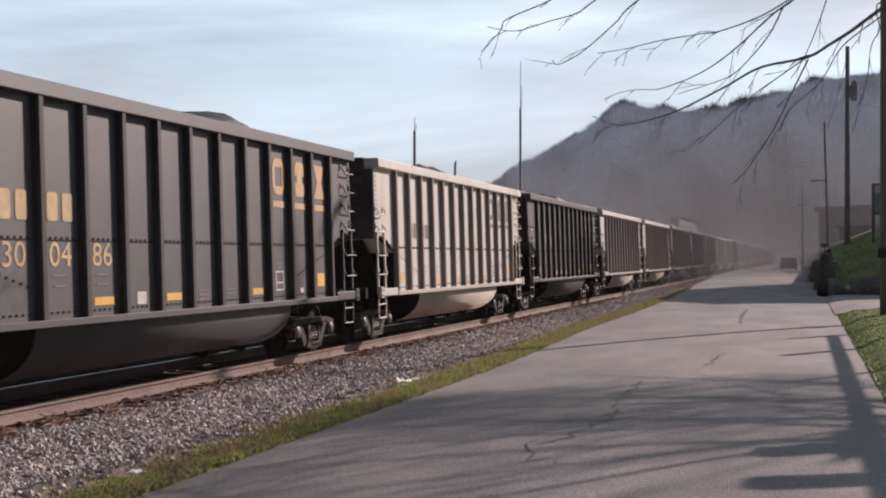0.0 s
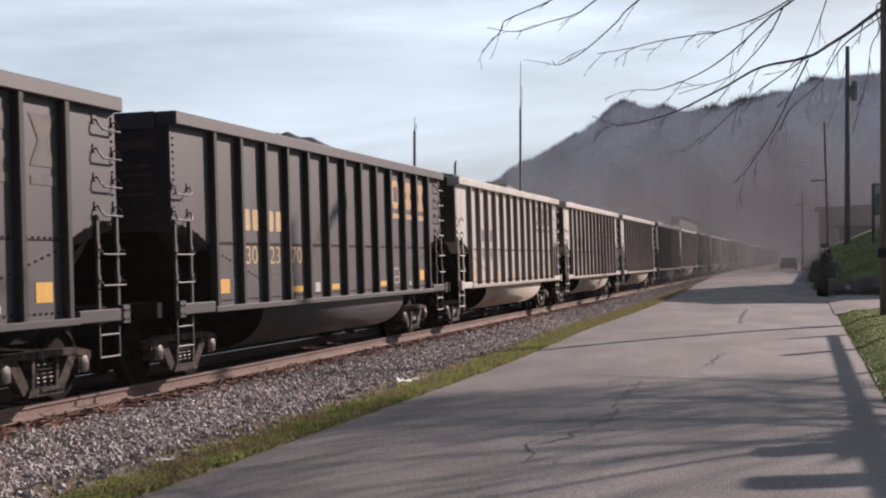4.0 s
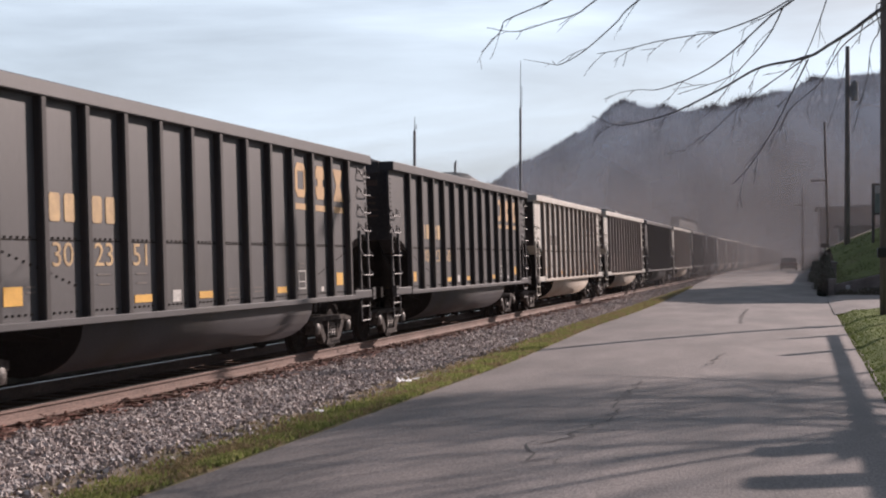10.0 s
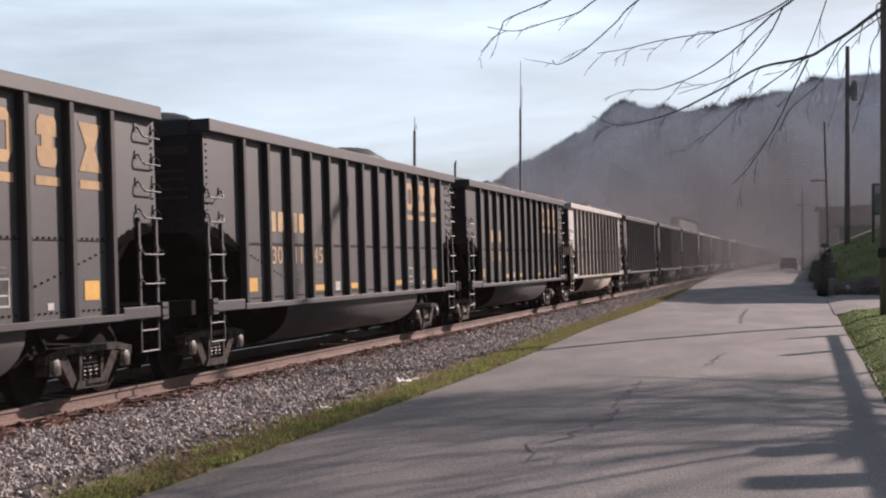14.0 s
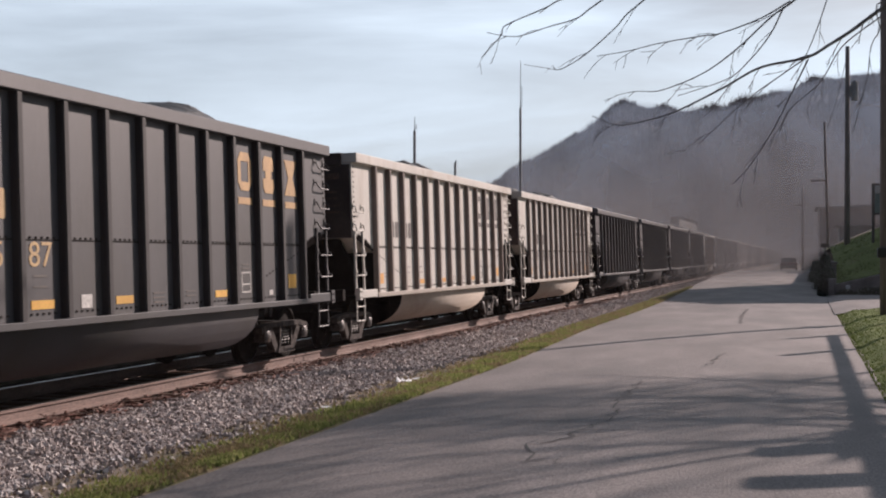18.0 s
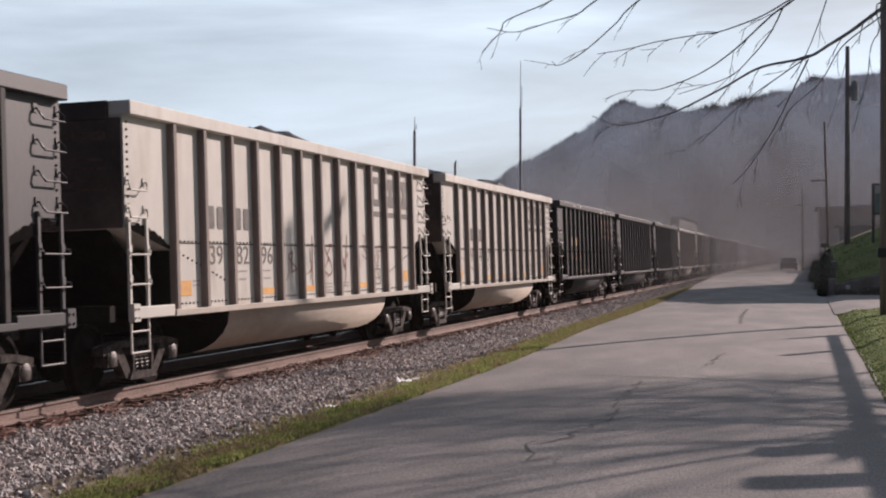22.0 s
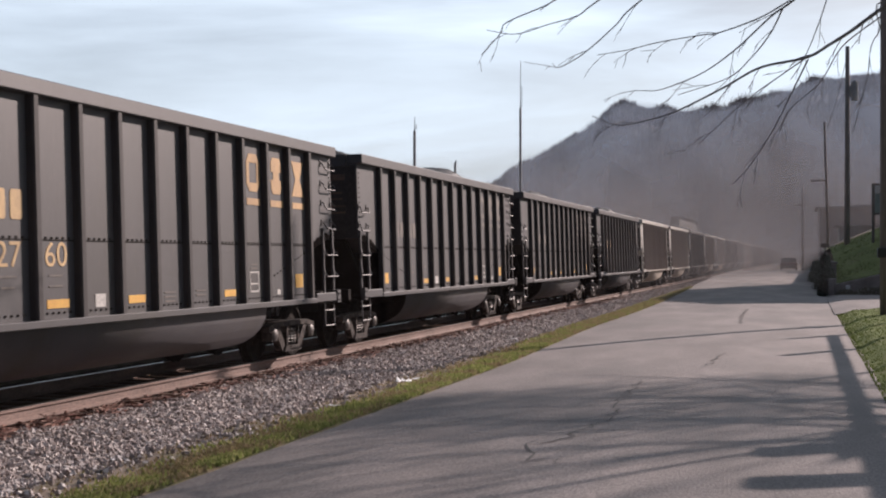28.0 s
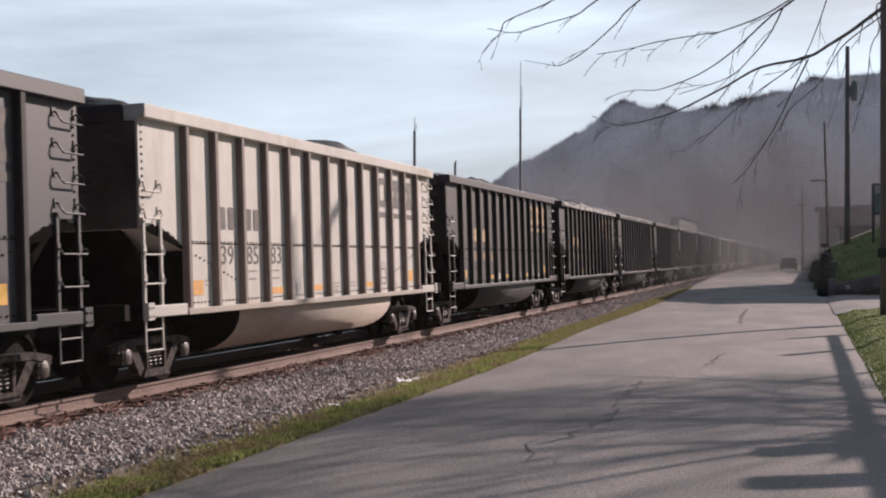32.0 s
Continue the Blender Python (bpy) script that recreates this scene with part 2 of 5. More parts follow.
def bez(pts, n):
    """Smooth run through control points."""
    P = [Vector(p) for p in pts]
    P = [2 * P[0] - P[1]] + P + [2 * P[-1] - P[-2]]
    out = []
    for i in range(1, len(P) - 2):
        for k in range(n):
            t = k / n
            out.append(0.5 * ((2 * P[i]) + (P[i + 1] - P[i - 1]) * t + (2 * P[i - 1] - 5 * P[i] + 4 * P[i + 1] - P[i + 2]) * t * t
                              + (3 * P[i] - P[i - 1] - 3 * P[i + 1] + P[i + 2]) * t ** 3))
    return out + [P[-2]]


def smooth(a, b, v):
    t = min(1.0, max(0.0, (v - a) / (b - a)))
    return t * t * (3 - 2 * t)


# ---- ground ----
TRACK_X, RAIL_Z = -9.74, 0.10


def road_z(y):
    return 0.55 * smooth(45, 130, y) - 1.2 * smooth(138, 240, y)


def road_left(y):
    return -5.15 - 0.45 * smooth(22, 40, y) - 0.9 * smooth(40, 110, y)


def bank_top(x, y):
    """Height of the grass bank beside the road: a terrace above the toe wall, a steep face, then a gently rising top."""
    terrace, edge = min(1.4, 0.62 + 0.24 * max(0.0, x - 1.27)), min(3.4, 1.62 + 0.42 * max(0.0, x - 1.1))
    face = min(1.0, max(0.0, (y - 67.9) / 5.0))
    return terrace + (edge - terrace) * face + 0.07 * min(9.0, max(0.0, y - 73))


def ground_z(x, y):
    """Height of the open ground."""
    z = road_z(y) * smooth(-8.0, -6.0, x)
    if x < -5.0:
        z -= 0.16 * smooth(-6.0, -6.9, x) * smooth(-14.5, -12.5, x) + 0.25 * smooth(-12.5, -16, x) + 0.3 * smooth(-10.6, -11.4, x) * smooth(-14.6, -13.6, x)
    if x > 1.2:
        z += 0.55 * smooth(1.3, 6, x) * (1 - smooth(50, 56, y)) + 0.12 * smooth(1.15, 1.6, x)
        z += max(0.0, bank_top(x, y) - 0.5) * smooth(1.5, 2.3, x) * smooth(67, 70, y)
    return z - 0.03


def grid_mesh(name, xs, ys, zf, mat, lift=0.0):
    verts = [(x, y, zf(x, y) + lift) for y in ys for x in xs]
    w = len(xs)
    faces = [(j * w + i, j * w + i + 1, (j + 1) * w + i + 1, (j + 1) * w + i) for j in range(len(ys) - 1) for i in range(w - 1)]
    me = bpy.data.meshes.new(name)
    me.from_pydata(verts, [], faces)
    me.materials.append(mat)
    me.polygons.foreach_set("use_smooth", [True] * len(faces))
    return new(name, me)


def steps(*spans):
    out = []
    for a, b, n in spans:
        out += [a + (b - a) * i / n for i in range(n)]
    return out + [spans[-1][1]]


ground = grid_mesh("ground", steps((-3000, -60, 12), (-60, -16, 8), (-16, 12, 112), (12, 60, 12), (60, 3000, 12)),
                   steps((-1500, -20, 16), (-20, 5, 10), (5, 60, 110), (60, 260, 100), (260, 3200, 20)), ground_z, M_EARTH)
tagged(ground, "bare brown earth with thin winter grass beside the railway", "ground", kind="structure")


def build_road():
    ys = steps((-200, 0, 20), (0, 40, 60), (40, 150, 80), (150, 300, 20))
    verts, faces, n = [], [], 15
    for y in ys:
        a, b = road_left(y) + 0.06 * noise.noise((0, y * 1.3, 0)), 1.12 + 0.05 * noise.noise((9, y * 1.1, 0))
        for i in range(n):
            u = i / (n - 1)
            x = a + (b - a) * u
            verts.append((x, y, road_z(y) + 0.05 * (1 - (2 * u - 1) ** 2) - 0.018 + 0.008 * noise.noise((x * 0.5, y * 0.4, 3))))
    for j in range(len(ys) - 1):
        for i in range(n - 1):
            k = j * n + i
            faces.append((k, k + 1, k + n + 1, k + n))
    me = bpy.data.meshes.new("road")
    me.from_pydata(verts, [], faces)
    me.materials.append(M_ROAD)
    me.polygons.foreach_set("use_smooth", [True] * len(faces))
    return tagged(new("road", me), "worn grey asphalt road with cracks and patches", "road", kind="structure")


road = build_road()


def road_top(x, y):
    a, b = road_left(y), 1.12
    u = min(1, max(0, (x - a) / (b - a)))
    return road_z(y) + 0.05 * (1 - (2 * u - 1) ** 2) - 0.018


def crack(path, width, seed, jag=0.12):
    """A jagged open crack lying on the asphalt."""
    rng = random.Random(seed)
    bm = bmesh.new()
    pts = []
    for (x0, y0), (x1, y1) in zip(path, path[1:]):
        n = max(2, int(math.hypot(x1 - x0, y1 - y0) / 0.22))
        pts += [(x0 + (x1 - x0) * i / n + rng.uniform(-jag, jag) * 0.6, y0 + (y1 - y0) * i / n + rng.uniform(-jag, jag)) for i in range(n)]
    pts.append(path[-1])
    prev = None
    for i, (x, y) in enumerate(pts):
        w = width * rng.uniform(0.5, 1.0) * (0.3 if i in (0, len(pts) - 1) else 1)
        (xa, ya), (xb, yb) = pts[max(0, i - 1)], pts[min(len(pts) - 1, i + 1)]
        d = math.hypot(xb - xa, yb - ya) + 1e-6
        nx, ny, z = (ya - yb) / d * w, (xb - xa) / d * w, road_top(x, y) + 0.012
        row = (bm.verts.new((x - nx, y - ny, z)), bm.verts.new((x + nx, y + ny, z)))
        if prev:
            bm.faces.new((prev[0], prev[1], row[1], row[0]))
        prev = row
    return part("crack", bm, M_TAR, road)


# ---- railway ----
def build_track():
    track = tagged(new("railway_track"), "single railway track, rusty rails on creosoted ties", "railway track", kind="structure")
    y0, y1 = -640, 700
    for side in (-1, 1):
        x = TRACK_X + side * 0.755
        bm = bmesh.new()
        prof = [(-0.075, -0.17), (0.075, -0.17), (0.075, -0.155), (0.012, -0.13), (0.012, -0.045), (0.036, -0.035), (0.036, -0.004),
                (-0.036, -0.004), (-0.036, -0.035), (-0.012, -0.045), (-0.012, -0.13), (-0.075, -0.155)]
        extrude_y(bm, [(x + a, RAIL_Z + b) for a, b in prof], y0, y1)
        rail = part("rail", bm, M_RAIL, track, "rusty brown steel rail")
        part("rail_head", boxed(x - 0.033, x + 0.033, y0, y1, RAIL_Z - 0.004, RAIL_Z), M_RAILTOP, rail, "polished running surface of the rail")
    rng = random.Random(4)
    meshes = []
    for k in range(4):
        bm = boxed(-1.3 - rng.uniform(0, 0.06), 1.3 + rng.uniform(-0.03, 0.1), -0.115, 0.115, -0.2, 0.0, bevel=0.012)
        for v in bm.verts:
            v.co.x += rng.uniform(-0.02, 0.02) if abs(v.co.x) > 1 else 0
            v.co.z += rng.uniform(-0.012, 0.006)
        meshes.append(mesh_of("tie", bm, M_TIE))
    for i in range(290):
        y = 8.0 + i * 0.53
        part("tie", meshes[i % 4], None, track,
             at=pose(TRACK_X + rng.uniform(-0.05, 0.05), y + rng.uniform(-0.04, 0.04), RAIL_Z - 0.172, 0, 0, rng.uniform(-1.5, 1.5)))
    bm = bmesh.new()
    for i in range(1100):
        y = 161.7 + i * 0.53 if i < 500 else 7.4 - (i - 500) * 0.53
        block(bm, TRACK_X - 1.3, TRACK_X + 1.3, y - 0.115, y + 0.115, RAIL_Z - 0.34, RAIL_Z - 0.172)
    tagged(part("distant_ties", bm, M_TIE, track), kind="stuff")
    return track


def bed_z(x, y):
    """Crown of the ballast: level between the tie ends, falling to the ground on either side."""
    d = abs(x - TRACK_X)
    return RAIL_Z - 0.215 - 0.16 * smooth(1.5, 3.2, d) + 0.03 * noise.noise((x * 1.3, y * 1.3, 0))


BED_Y = steps((-640, 0, 60), (0, 60, 180), (60, 200, 120), (200, 700, 60))
bed = grid_mesh("ballast_bed", steps((-8.92, TRACK_X + 3.35, 22)), BED_Y, bed_z, M_BED)
tagged(bed, "grey crushed stone ballast beside the rails", "ballast", kind="structure")
shaded_bed = grid_mesh("fouled_ballast", steps((TRACK_X - 4.2, -8.92, 18)), BED_Y, bed_z, M_UNDERSHADE)
tagged(shaded_bed, "ballast under and behind the train, coloured black for the shade there", "ballast", kind="structure")
track = build_track()


# ---- coal cars ----
CAR_L, CAR_PITCH = 7.30, 16.18
# the bodies lean away from the road to fit slanted outlines in the camera's view
LEAN = pose(0.755, 0, 0.45, 0, -1.8, 0) @ pose(-0.755, 0, -0.45)


def car_outline(h=CAR_L):
    return [(-h, 3.56), (h, 3.56), (h, 2.12), (6.0, 1.84), (6.0, 1.0), (-6.0, 1.0), (-6.0, 1.84), (-h, 2.12)]


def make_wheel_mesh():
    bm = bmesh.new()
    for s in (-1, 1):
        prof = [(0.61, 0.10), (0.64, 0.13), (0.655, 0.30), (0.645, 0.40), (0.66, 0.485), (0.69, 0.48), (0.70, 0.457), (0.79, 0.452),
                (0.795, 0.40), (0.765, 0.385), (0.74, 0.30), (0.765, 0.15), (0.82, 0.13), (0.83, 0.09)]
        lathe_x(bm, [(s * x, r) for x, r in prof], 26)
    lathe_x(bm, [(-1.06, 0.07), (-1.05, 0.08), (1.05, 0.08), (1.06, 0.07)], 10)
    return mesh_of("wheelset", bm, M_WHEEL, False)


def make_side_frame_mesh(side):
    bm = bmesh.new()
    x0, x1 = (0.95, 1.11) if side > 0 else (-1.11, -0.95)
    extrude_x(bm, [(-1.10, 0.50), (-1.10, 0.61), (-0.74, 0.67), (0.74, 0.67), (1.10, 0.61), (1.10, 0.50), (0.70, 0.59), (-0.70, 0.59)], x0, x1)
    for s in (-1, 1):
        extrude_x(bm, [(s * 0.82, 0.61), (s * 0.60, 0.61), (s * 0.24, 0.17), (s * 0.44, 0.17)], x0 + 0.015, x1 - 0.015)
        extrude_x(bm, [(s * 0.30, 0.60), (s * 0.24, 0.60), (s * 0.24, 0.24), (s * 0.30, 0.24)], x0 + 0.02, x1 + 0.01)
        block(bm, x0 - 0.01, x1 + 0.02, s * 0.89 - 0.13, s * 0.89 + 0.13, 0.36, 0.54)
    extrude_x(bm, [(-0.40, 0.15), (-0.34, 0.25), (0.34, 0.25), (0.40, 0.15)], x0 - 0.01, x1 + 0.02)
    return mesh_of("side_frame", bm, M_TRUCK)


def make_spring_mesh(side):
    bm = bmesh.new()
    pts = [(side * 1.05 + 0.055 * math.cos(a * 1.2), 0.06 * math.sin(a * 1.2), 0.25 + 0.0098 * a) for a in range(0, 30)]
    tube(bm, pts, 0.014, sides=4)
    return mesh_of("spring", bm, M_IRON)


def make_cap_mesh(side):
    bm = bmesh.new()
    lathe_x(bm, [(side * 1.06, 0.105), (side * 1.14, 0.105), (side * 1.155, 0.08), (side * 1.17, 0.03)], 14)
    return mesh_of("bearing_cap", bm, M_IRON)


WHEELSETS = []


def build_truck(car, y, meshes, near):
    truck = new("truck")
    truck.parent = car
    truck.matrix_basis = pose(0, y, 0)
    for side in (-1, 1):
        sf = part("side_frame", meshes["side_frame", side], None, truck, "rusty cast steel side frame")
        sf.name = "side_frame"
        for a in (-0.15, 0.0, 0.15) if near else ():
            part("spring", meshes["springs", side], None, truck, at=pose(0, a, 0))
        for a in (-0.89, 0.89):
            part("bearing_cap", meshes["cap", side], None, truck, at=pose(0, a, 0.457))
    part("bolster", meshes["bolster"], None, truck)
    for a in (-0.89, 0.89):
        WHEELSETS.append((a, part("wheelset", meshes["wheelset"], None, truck, "worn steel wheels on an axle", at=pose(0, a, 0.457))))
    return truck


def glyph_mesh(text, mat, size):
    """Flat raised lettering standing in the plane of a car side (reads along +y, faces +x), centred."""
    cu = bpy.data.curves.new("glyph", "FONT")
    cu.body, cu.size, cu.extrude, cu.align_x, cu.align_y, cu.resolution_u = text, size, 0.002, "CENTER", "CENTER", 3
    tmp = bpy.data.objects.new("glyph", cu)
    me = bpy.data.meshes.new_from_object(tmp)
    me.transform(Matrix(((0, 0, 1, 0), (1, 0, 0, 0), (0, 1, 0, 0), (0, 0, 0, 1))))
    me.materials.clear()
    me.materials.append(mat)
    bpy.data.objects.remove(tmp)
    bpy.data.curves.remove(cu)
    return me


SIDE = 1.49


def plate(y0, y1, z0, z1, d=0.006):
    return boxed(SIDE + 0.001, SIDE + d, y0, y1, z0, z1)


def flat_shape(outlines, d=0.007):
    bm = bmesh.new()
    for o in outlines:
        extrude_x(bm, o, SIDE + 0.001, SIDE + d)
    return bm


def shift(o, y, z, s=1.0):
    return [(y + a * s, z + b * s) for a, b in o]


def emblem(k, y):
    """The three plain blocks of the road's emblem, each above a bar."""
    z, bar = 2.77, [(y - 0.27, 2.56), (y + 0.27, 2.56), (y + 0.27, 2.665), (y - 0.27, 2.665)]
    if k == 0:
        h = [[(-0.33, 0.12), (-0.19, 0.0), (-0.19, 0.56), (-0.33, 0.44)], [(0.19, 0.0), (0.33, 0.12), (0.33, 0.44), (0.19, 0.56)],
             [(-0.19, 0.0), (0.19, 0.0), (0.19, 0.13), (-0.19, 0.13)], [(-0.19, 0.43), (0.19, 0.43), (0.19, 0.56), (-0.19, 0.56)]]
    elif k == 1:
        h = [[(-0.28, 0.34), (0.28, 0.34), (0.28, 0.48), (0.20, 0.56), (-0.20, 0.56), (-0.28, 0.48)],
             [(-0.16, 0.22), (0.16, 0.22), (0.16, 0.34), (-0.16, 0.34)],
             [(-0.28, 0.08), (-0.20, 0.0), (0.20, 0.0), (0.28, 0.08), (0.28, 0.22), (-0.28, 0.22)]]
    else:
        h = [[(-0.35, 0.0), (0.35, 0.0), (0.12, 0.28), (-0.12, 0.28)], [(-0.12, 0.28), (0.12, 0.28), (0.35, 0.56), (-0.35, 0.56)]]
    return flat_shape([bar] + [[(y + p * 0.8, z + q * 1.05) for p, q in o] for o in h])


def coal_mesh(seed):
    bm = bmesh.new()
    nx, ny = 12, 170
    rows = []
    for j in range(ny + 1):
        y = -7.1 + 14.2 * j / ny
        row = []
        for i in range(nx + 1):
            x = -1.28 + 2.56 * i / nx
            e = (1 - abs(x / 1.28) ** 2.5) * smooth(7.1, 6.0, abs(y))
            hump = 0.31 + 0.36 * noise.noise((seed * 7.3, y * 0.42, 0)) + 0.12 * noise.noise((seed * 3.1 + x * 0.4, y * 1.1, 5))
            z = 3.55 + e * max(0.0, hump + 0.1) + 0.05 * noise.noise((x * 3, y * 3, seed)) + e * 0.07 * noise.noise((x * 6, y * 5, seed + 4))
            row.append(bm.verts.new((x, y, z)))
        rows.append(row)
    for a, b in zip(rows, rows[1:]):
        for i in range(nx):
            bm.faces.new((a[i], a[i + 1], b[i + 1], b[i]))
    return mesh_of("coal_load", bm, M_COAL)


def car_meshes(mat):
    """Every mesh that the cars of one paint share."""
    m = {}
    bm = bmesh.new()
    extrude_x(bm, car_outline(), -SIDE, SIDE)
    m["body"] = mesh_of("body", bm, mat)
    m["bulkhead"] = mesh_of("bulkhead", boxed(-1.46, 1.46, CAR_L + 0.002, CAR_L + 0.02, 2.12, 3.52), M_CREAMEND if mat is M_LIGHT else M_DARKEND)
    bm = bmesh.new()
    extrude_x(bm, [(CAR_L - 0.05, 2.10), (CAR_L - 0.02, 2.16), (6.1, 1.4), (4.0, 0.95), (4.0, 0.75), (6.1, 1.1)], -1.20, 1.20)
    m["slope"] = mesh_of("slope_sheet", bm, M_BAYBLACK)
    m["bay"] = mesh_of("bay_wall", boxed(-SIDE, SIDE, 6.002, 6.02, 1.0, 1.84), M_BAYBLACK)
    bm = bmesh.new()
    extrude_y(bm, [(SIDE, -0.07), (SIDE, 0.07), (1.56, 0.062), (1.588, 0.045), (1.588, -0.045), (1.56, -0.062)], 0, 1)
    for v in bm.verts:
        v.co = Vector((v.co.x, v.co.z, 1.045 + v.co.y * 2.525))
    m["rib"] = mesh_of("rib", bm, M_CREAMRIB if mat is M_LIGHT else M_DARKRIB)
    for s in (-1, 1):
        m["chord", s] = mesh_of("top_chord", boxed(*sorted((s * 1.30, s * 1.605)), -CAR_L - 0.02, CAR_L + 0.02, 3.55, 3.735, bevel=0.014), mat)
        m["sill", s] = mesh_of("side_sill", boxed(*sorted((s * 1.36, s * 1.61)), -6.12, 6.12, 0.955, 1.04, bevel=0.008), M_CREAMTUB if mat is M_LIGHT else mat)
        bm = bmesh.new()
        prof = [(0.14, 1.0)] + [(0.66 + 0.82 * math.cos(a), 0.93 - 0.61 * math.sin(a)) for a in [radians(i * 15) for i in range(0, 13)] if 0.66 + 0.82 * math.cos(a) > 0.14]
        prof = prof + [(0.14, 0.45)]
        prof.insert(1, (1.48, 0.998))
        a = [bm.verts.new((s * x, -4.03, z)) for x, z in prof]
        b = [bm.verts.new((s * x, 4.03, z)) for x, z in prof]
        bm.faces.new(a), bm.faces.new(b[::-1])
        for i in range(len(a)):
            j = (i + 1) % len(a)
            bm.faces.new((a[i], b[i], b[j], a[j]))
        m["tub", s] = mesh_of("tub", bm, M_CREAMTUB if mat is M_LIGHT else mat, True)
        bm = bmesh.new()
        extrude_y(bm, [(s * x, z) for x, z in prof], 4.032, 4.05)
        m["tub_end", s] = mesh_of("tub_end", bm, M_BAYBLACK)
    m["end_chord"] = mesh_of("end_chord", boxed(-1.30, 1.30, CAR_L - 0.16, CAR_L + 0.05, 3.50, 3.74, bevel=0.012), M_CREAMEND if mat is M_LIGHT else mat)
    bm = boxed(1.52, 1.595, 6.125, CAR_L + 0.04, 0.96, 1.115, bevel=0.012)
    block(bm, 1.53, 1.612, CAR_L - 0.12, CAR_L + 0.055, 0.93, 1.155)
    for y in (CAR_L - 0.08, CAR_L + 0.01):
        for z in (0.98, 1.09):
            block(bm, 1.612, 1.626, y - 0.014, y + 0.014, z - 0.014, z + 0.014)
    m["corner"] = mesh_of("corner_sill", bm, mat)
    bm = boxed(-1.28, 1.28, CAR_L - 0.1, CAR_L + 0.08, 0.92, 1.14, bevel=0.012)
    m["end_sill"] = mesh_of("end_sill", bm, M_FRAME)
    m["center_sill"] = mesh_of("center_sill", boxed(-0.17, 0.17, -CAR_L - 0.25, CAR_L + 0.25, 0.68, 1.06), M_FRAME)
    bm = boxed(-0.09, 0.09, CAR_L + 0.2, CAR_L + 0.72, 0.72, 0.92, bevel=0.02)
    block(bm, -0.16, 0.12, CAR_L + 0.62, 8.085, 0.66, 0.98)
    m["coupler"] = mesh_of("coupler", bm, M_TRUCK)
    bm = bmesh.new()
    for y in (6.75, 7.25):
        block(bm, 1.49, 1.525, y - 0.027, y + 0.027, 1.02, 2.26)
        block(bm, 1.50, 1.52, y - 0.013, y + 0.013, 0.52, 1.1)
    for z in (0.53, 0.80):
        tube(bm, [(1.51, 6.75, z), (1.51, 7.25, z)], 0.013, sides=5)
    for z in (1.40, 1.78):
        tube(bm, [(1.52, 6.74, z + 0.07), (1.56, 6.74, z + 0.05), (1.57, 6.78, z), (1.57, 7.34, z), (1.56, 7.36, z + 0.05), (1.52, 7.27, z + 0.07)], 0.012, sides=5)
        for y in (6.75, 7.25):
            block(bm, 1.525, 1.535, y - 0.035, y + 0.035, z + 0.03, z + 0.12)
    m["ladder"] = mesh_of("ladder", bm, mat)
    bm = bmesh.new()
    tube(bm, [(SIDE, 6.76, 0.05), (1.53, 6.76, 0.04), (1.56, 6.79, -0.03), (1.57, 6.84, -0.07), (1.57, 7.30, -0.07), (1.56, 7.31, 0.0), (1.53, 7.25, 0.05), (SIDE, 7.25, 0.05)], 0.013, sides=5)
    block(bm, SIDE - 0.01, SIDE + 0.014, 6.72, 6.81, 0.0, 0.10)
    block(bm, SIDE - 0.01, SIDE + 0.014, 7.20, 7.28, 0.0, 0.10)
    m["grab"] = mesh_of("grab_iron", bm, mat)
    rng, bm, prev = random.Random(77), bmesh.new(), None
    for k in range(45):
        y = 6.0 + (CAR_L - 6.0) * k / 44
        low = 1.84 + 0.28 * k / 44
        top = low + 0.09 * math.sin(k / 44 * math.pi) + 0.05 * (1 + noise.noise((k * 0.45, 3.3, 0))) * rng.uniform(0.6, 1.0) + 0.01
        row = [bm.verts.new((SIDE + 0.004, y, low)), bm.verts.new((SIDE + 0.004, y, top))]
        if prev:
            bm.faces.new((prev[0], row[0], row[1], prev[1]))
        prev = row
    m["splash"] = mesh_of("soot_splash", bm, M_BAYBLACK)
    bm = bmesh.new()

    def rivets(y, z, w=0.032, h=0.024):
        block(bm, SIDE, SIDE + 0.012, y, y + w, z, z + h)

    for k in range(12):
        for j in range(6):
            rivets(-5.84 + k + j * 0.128, 1.985)
            rivets(-5.84 + k + j * 0.128, 1.13)
    for s in (-1, 1):
        for j in range(13):
            rivets(s * (5.9 - j * 0.14), 1.86 - j * 0.035)
        for j in range(14):
            block(bm, SIDE, SIDE + 0.012, s * 7.21 - 0.014, s * 7.21 + 0.014, 2.25 + j * 0.095, 2.277 + j * 0.095)
    m["rivets"] = mesh_of("riveting", bm, M_FRAME)
    bm = bmesh.new()
    block(bm, SIDE, SIDE + 0.007, -6.0, 6.0, 1.965, 1.98)
    m["seam"] = mesh_of("seam", bm, M_FRAME)
    dark = mat is M_DARK
    mark = M_FADED if dark else M_BLACKMARK
    sq = M_YELLOW if dark else M_ORANGE
    m["marks"] = []
    for y, w, z0, z1 in ((-5.56, 0.38, 1.27, 1.48), (5.52, 0.36, 1.29, 1.52), (-2.45, 0.5, 1.22, 1.32), (-0.48, 0.46, 1.22, 1.32), (2.55, 0.42, 1.22, 1.32)):
        m["marks"].append(("reflector", mesh_of("reflector", plate(y - w / 2, y + w / 2, z0, z1), sq)))
    for y, w, z0, z1 in ((-1.45, 0.26, 1.20, 1.36), (4.55, 0.14, 1.20, 1.28)):
        m["marks"].append(("placard", mesh_of("placard", plate(y - w / 2, y + w / 2, z0, z1), M_PALE)))
    bm = bmesh.new()
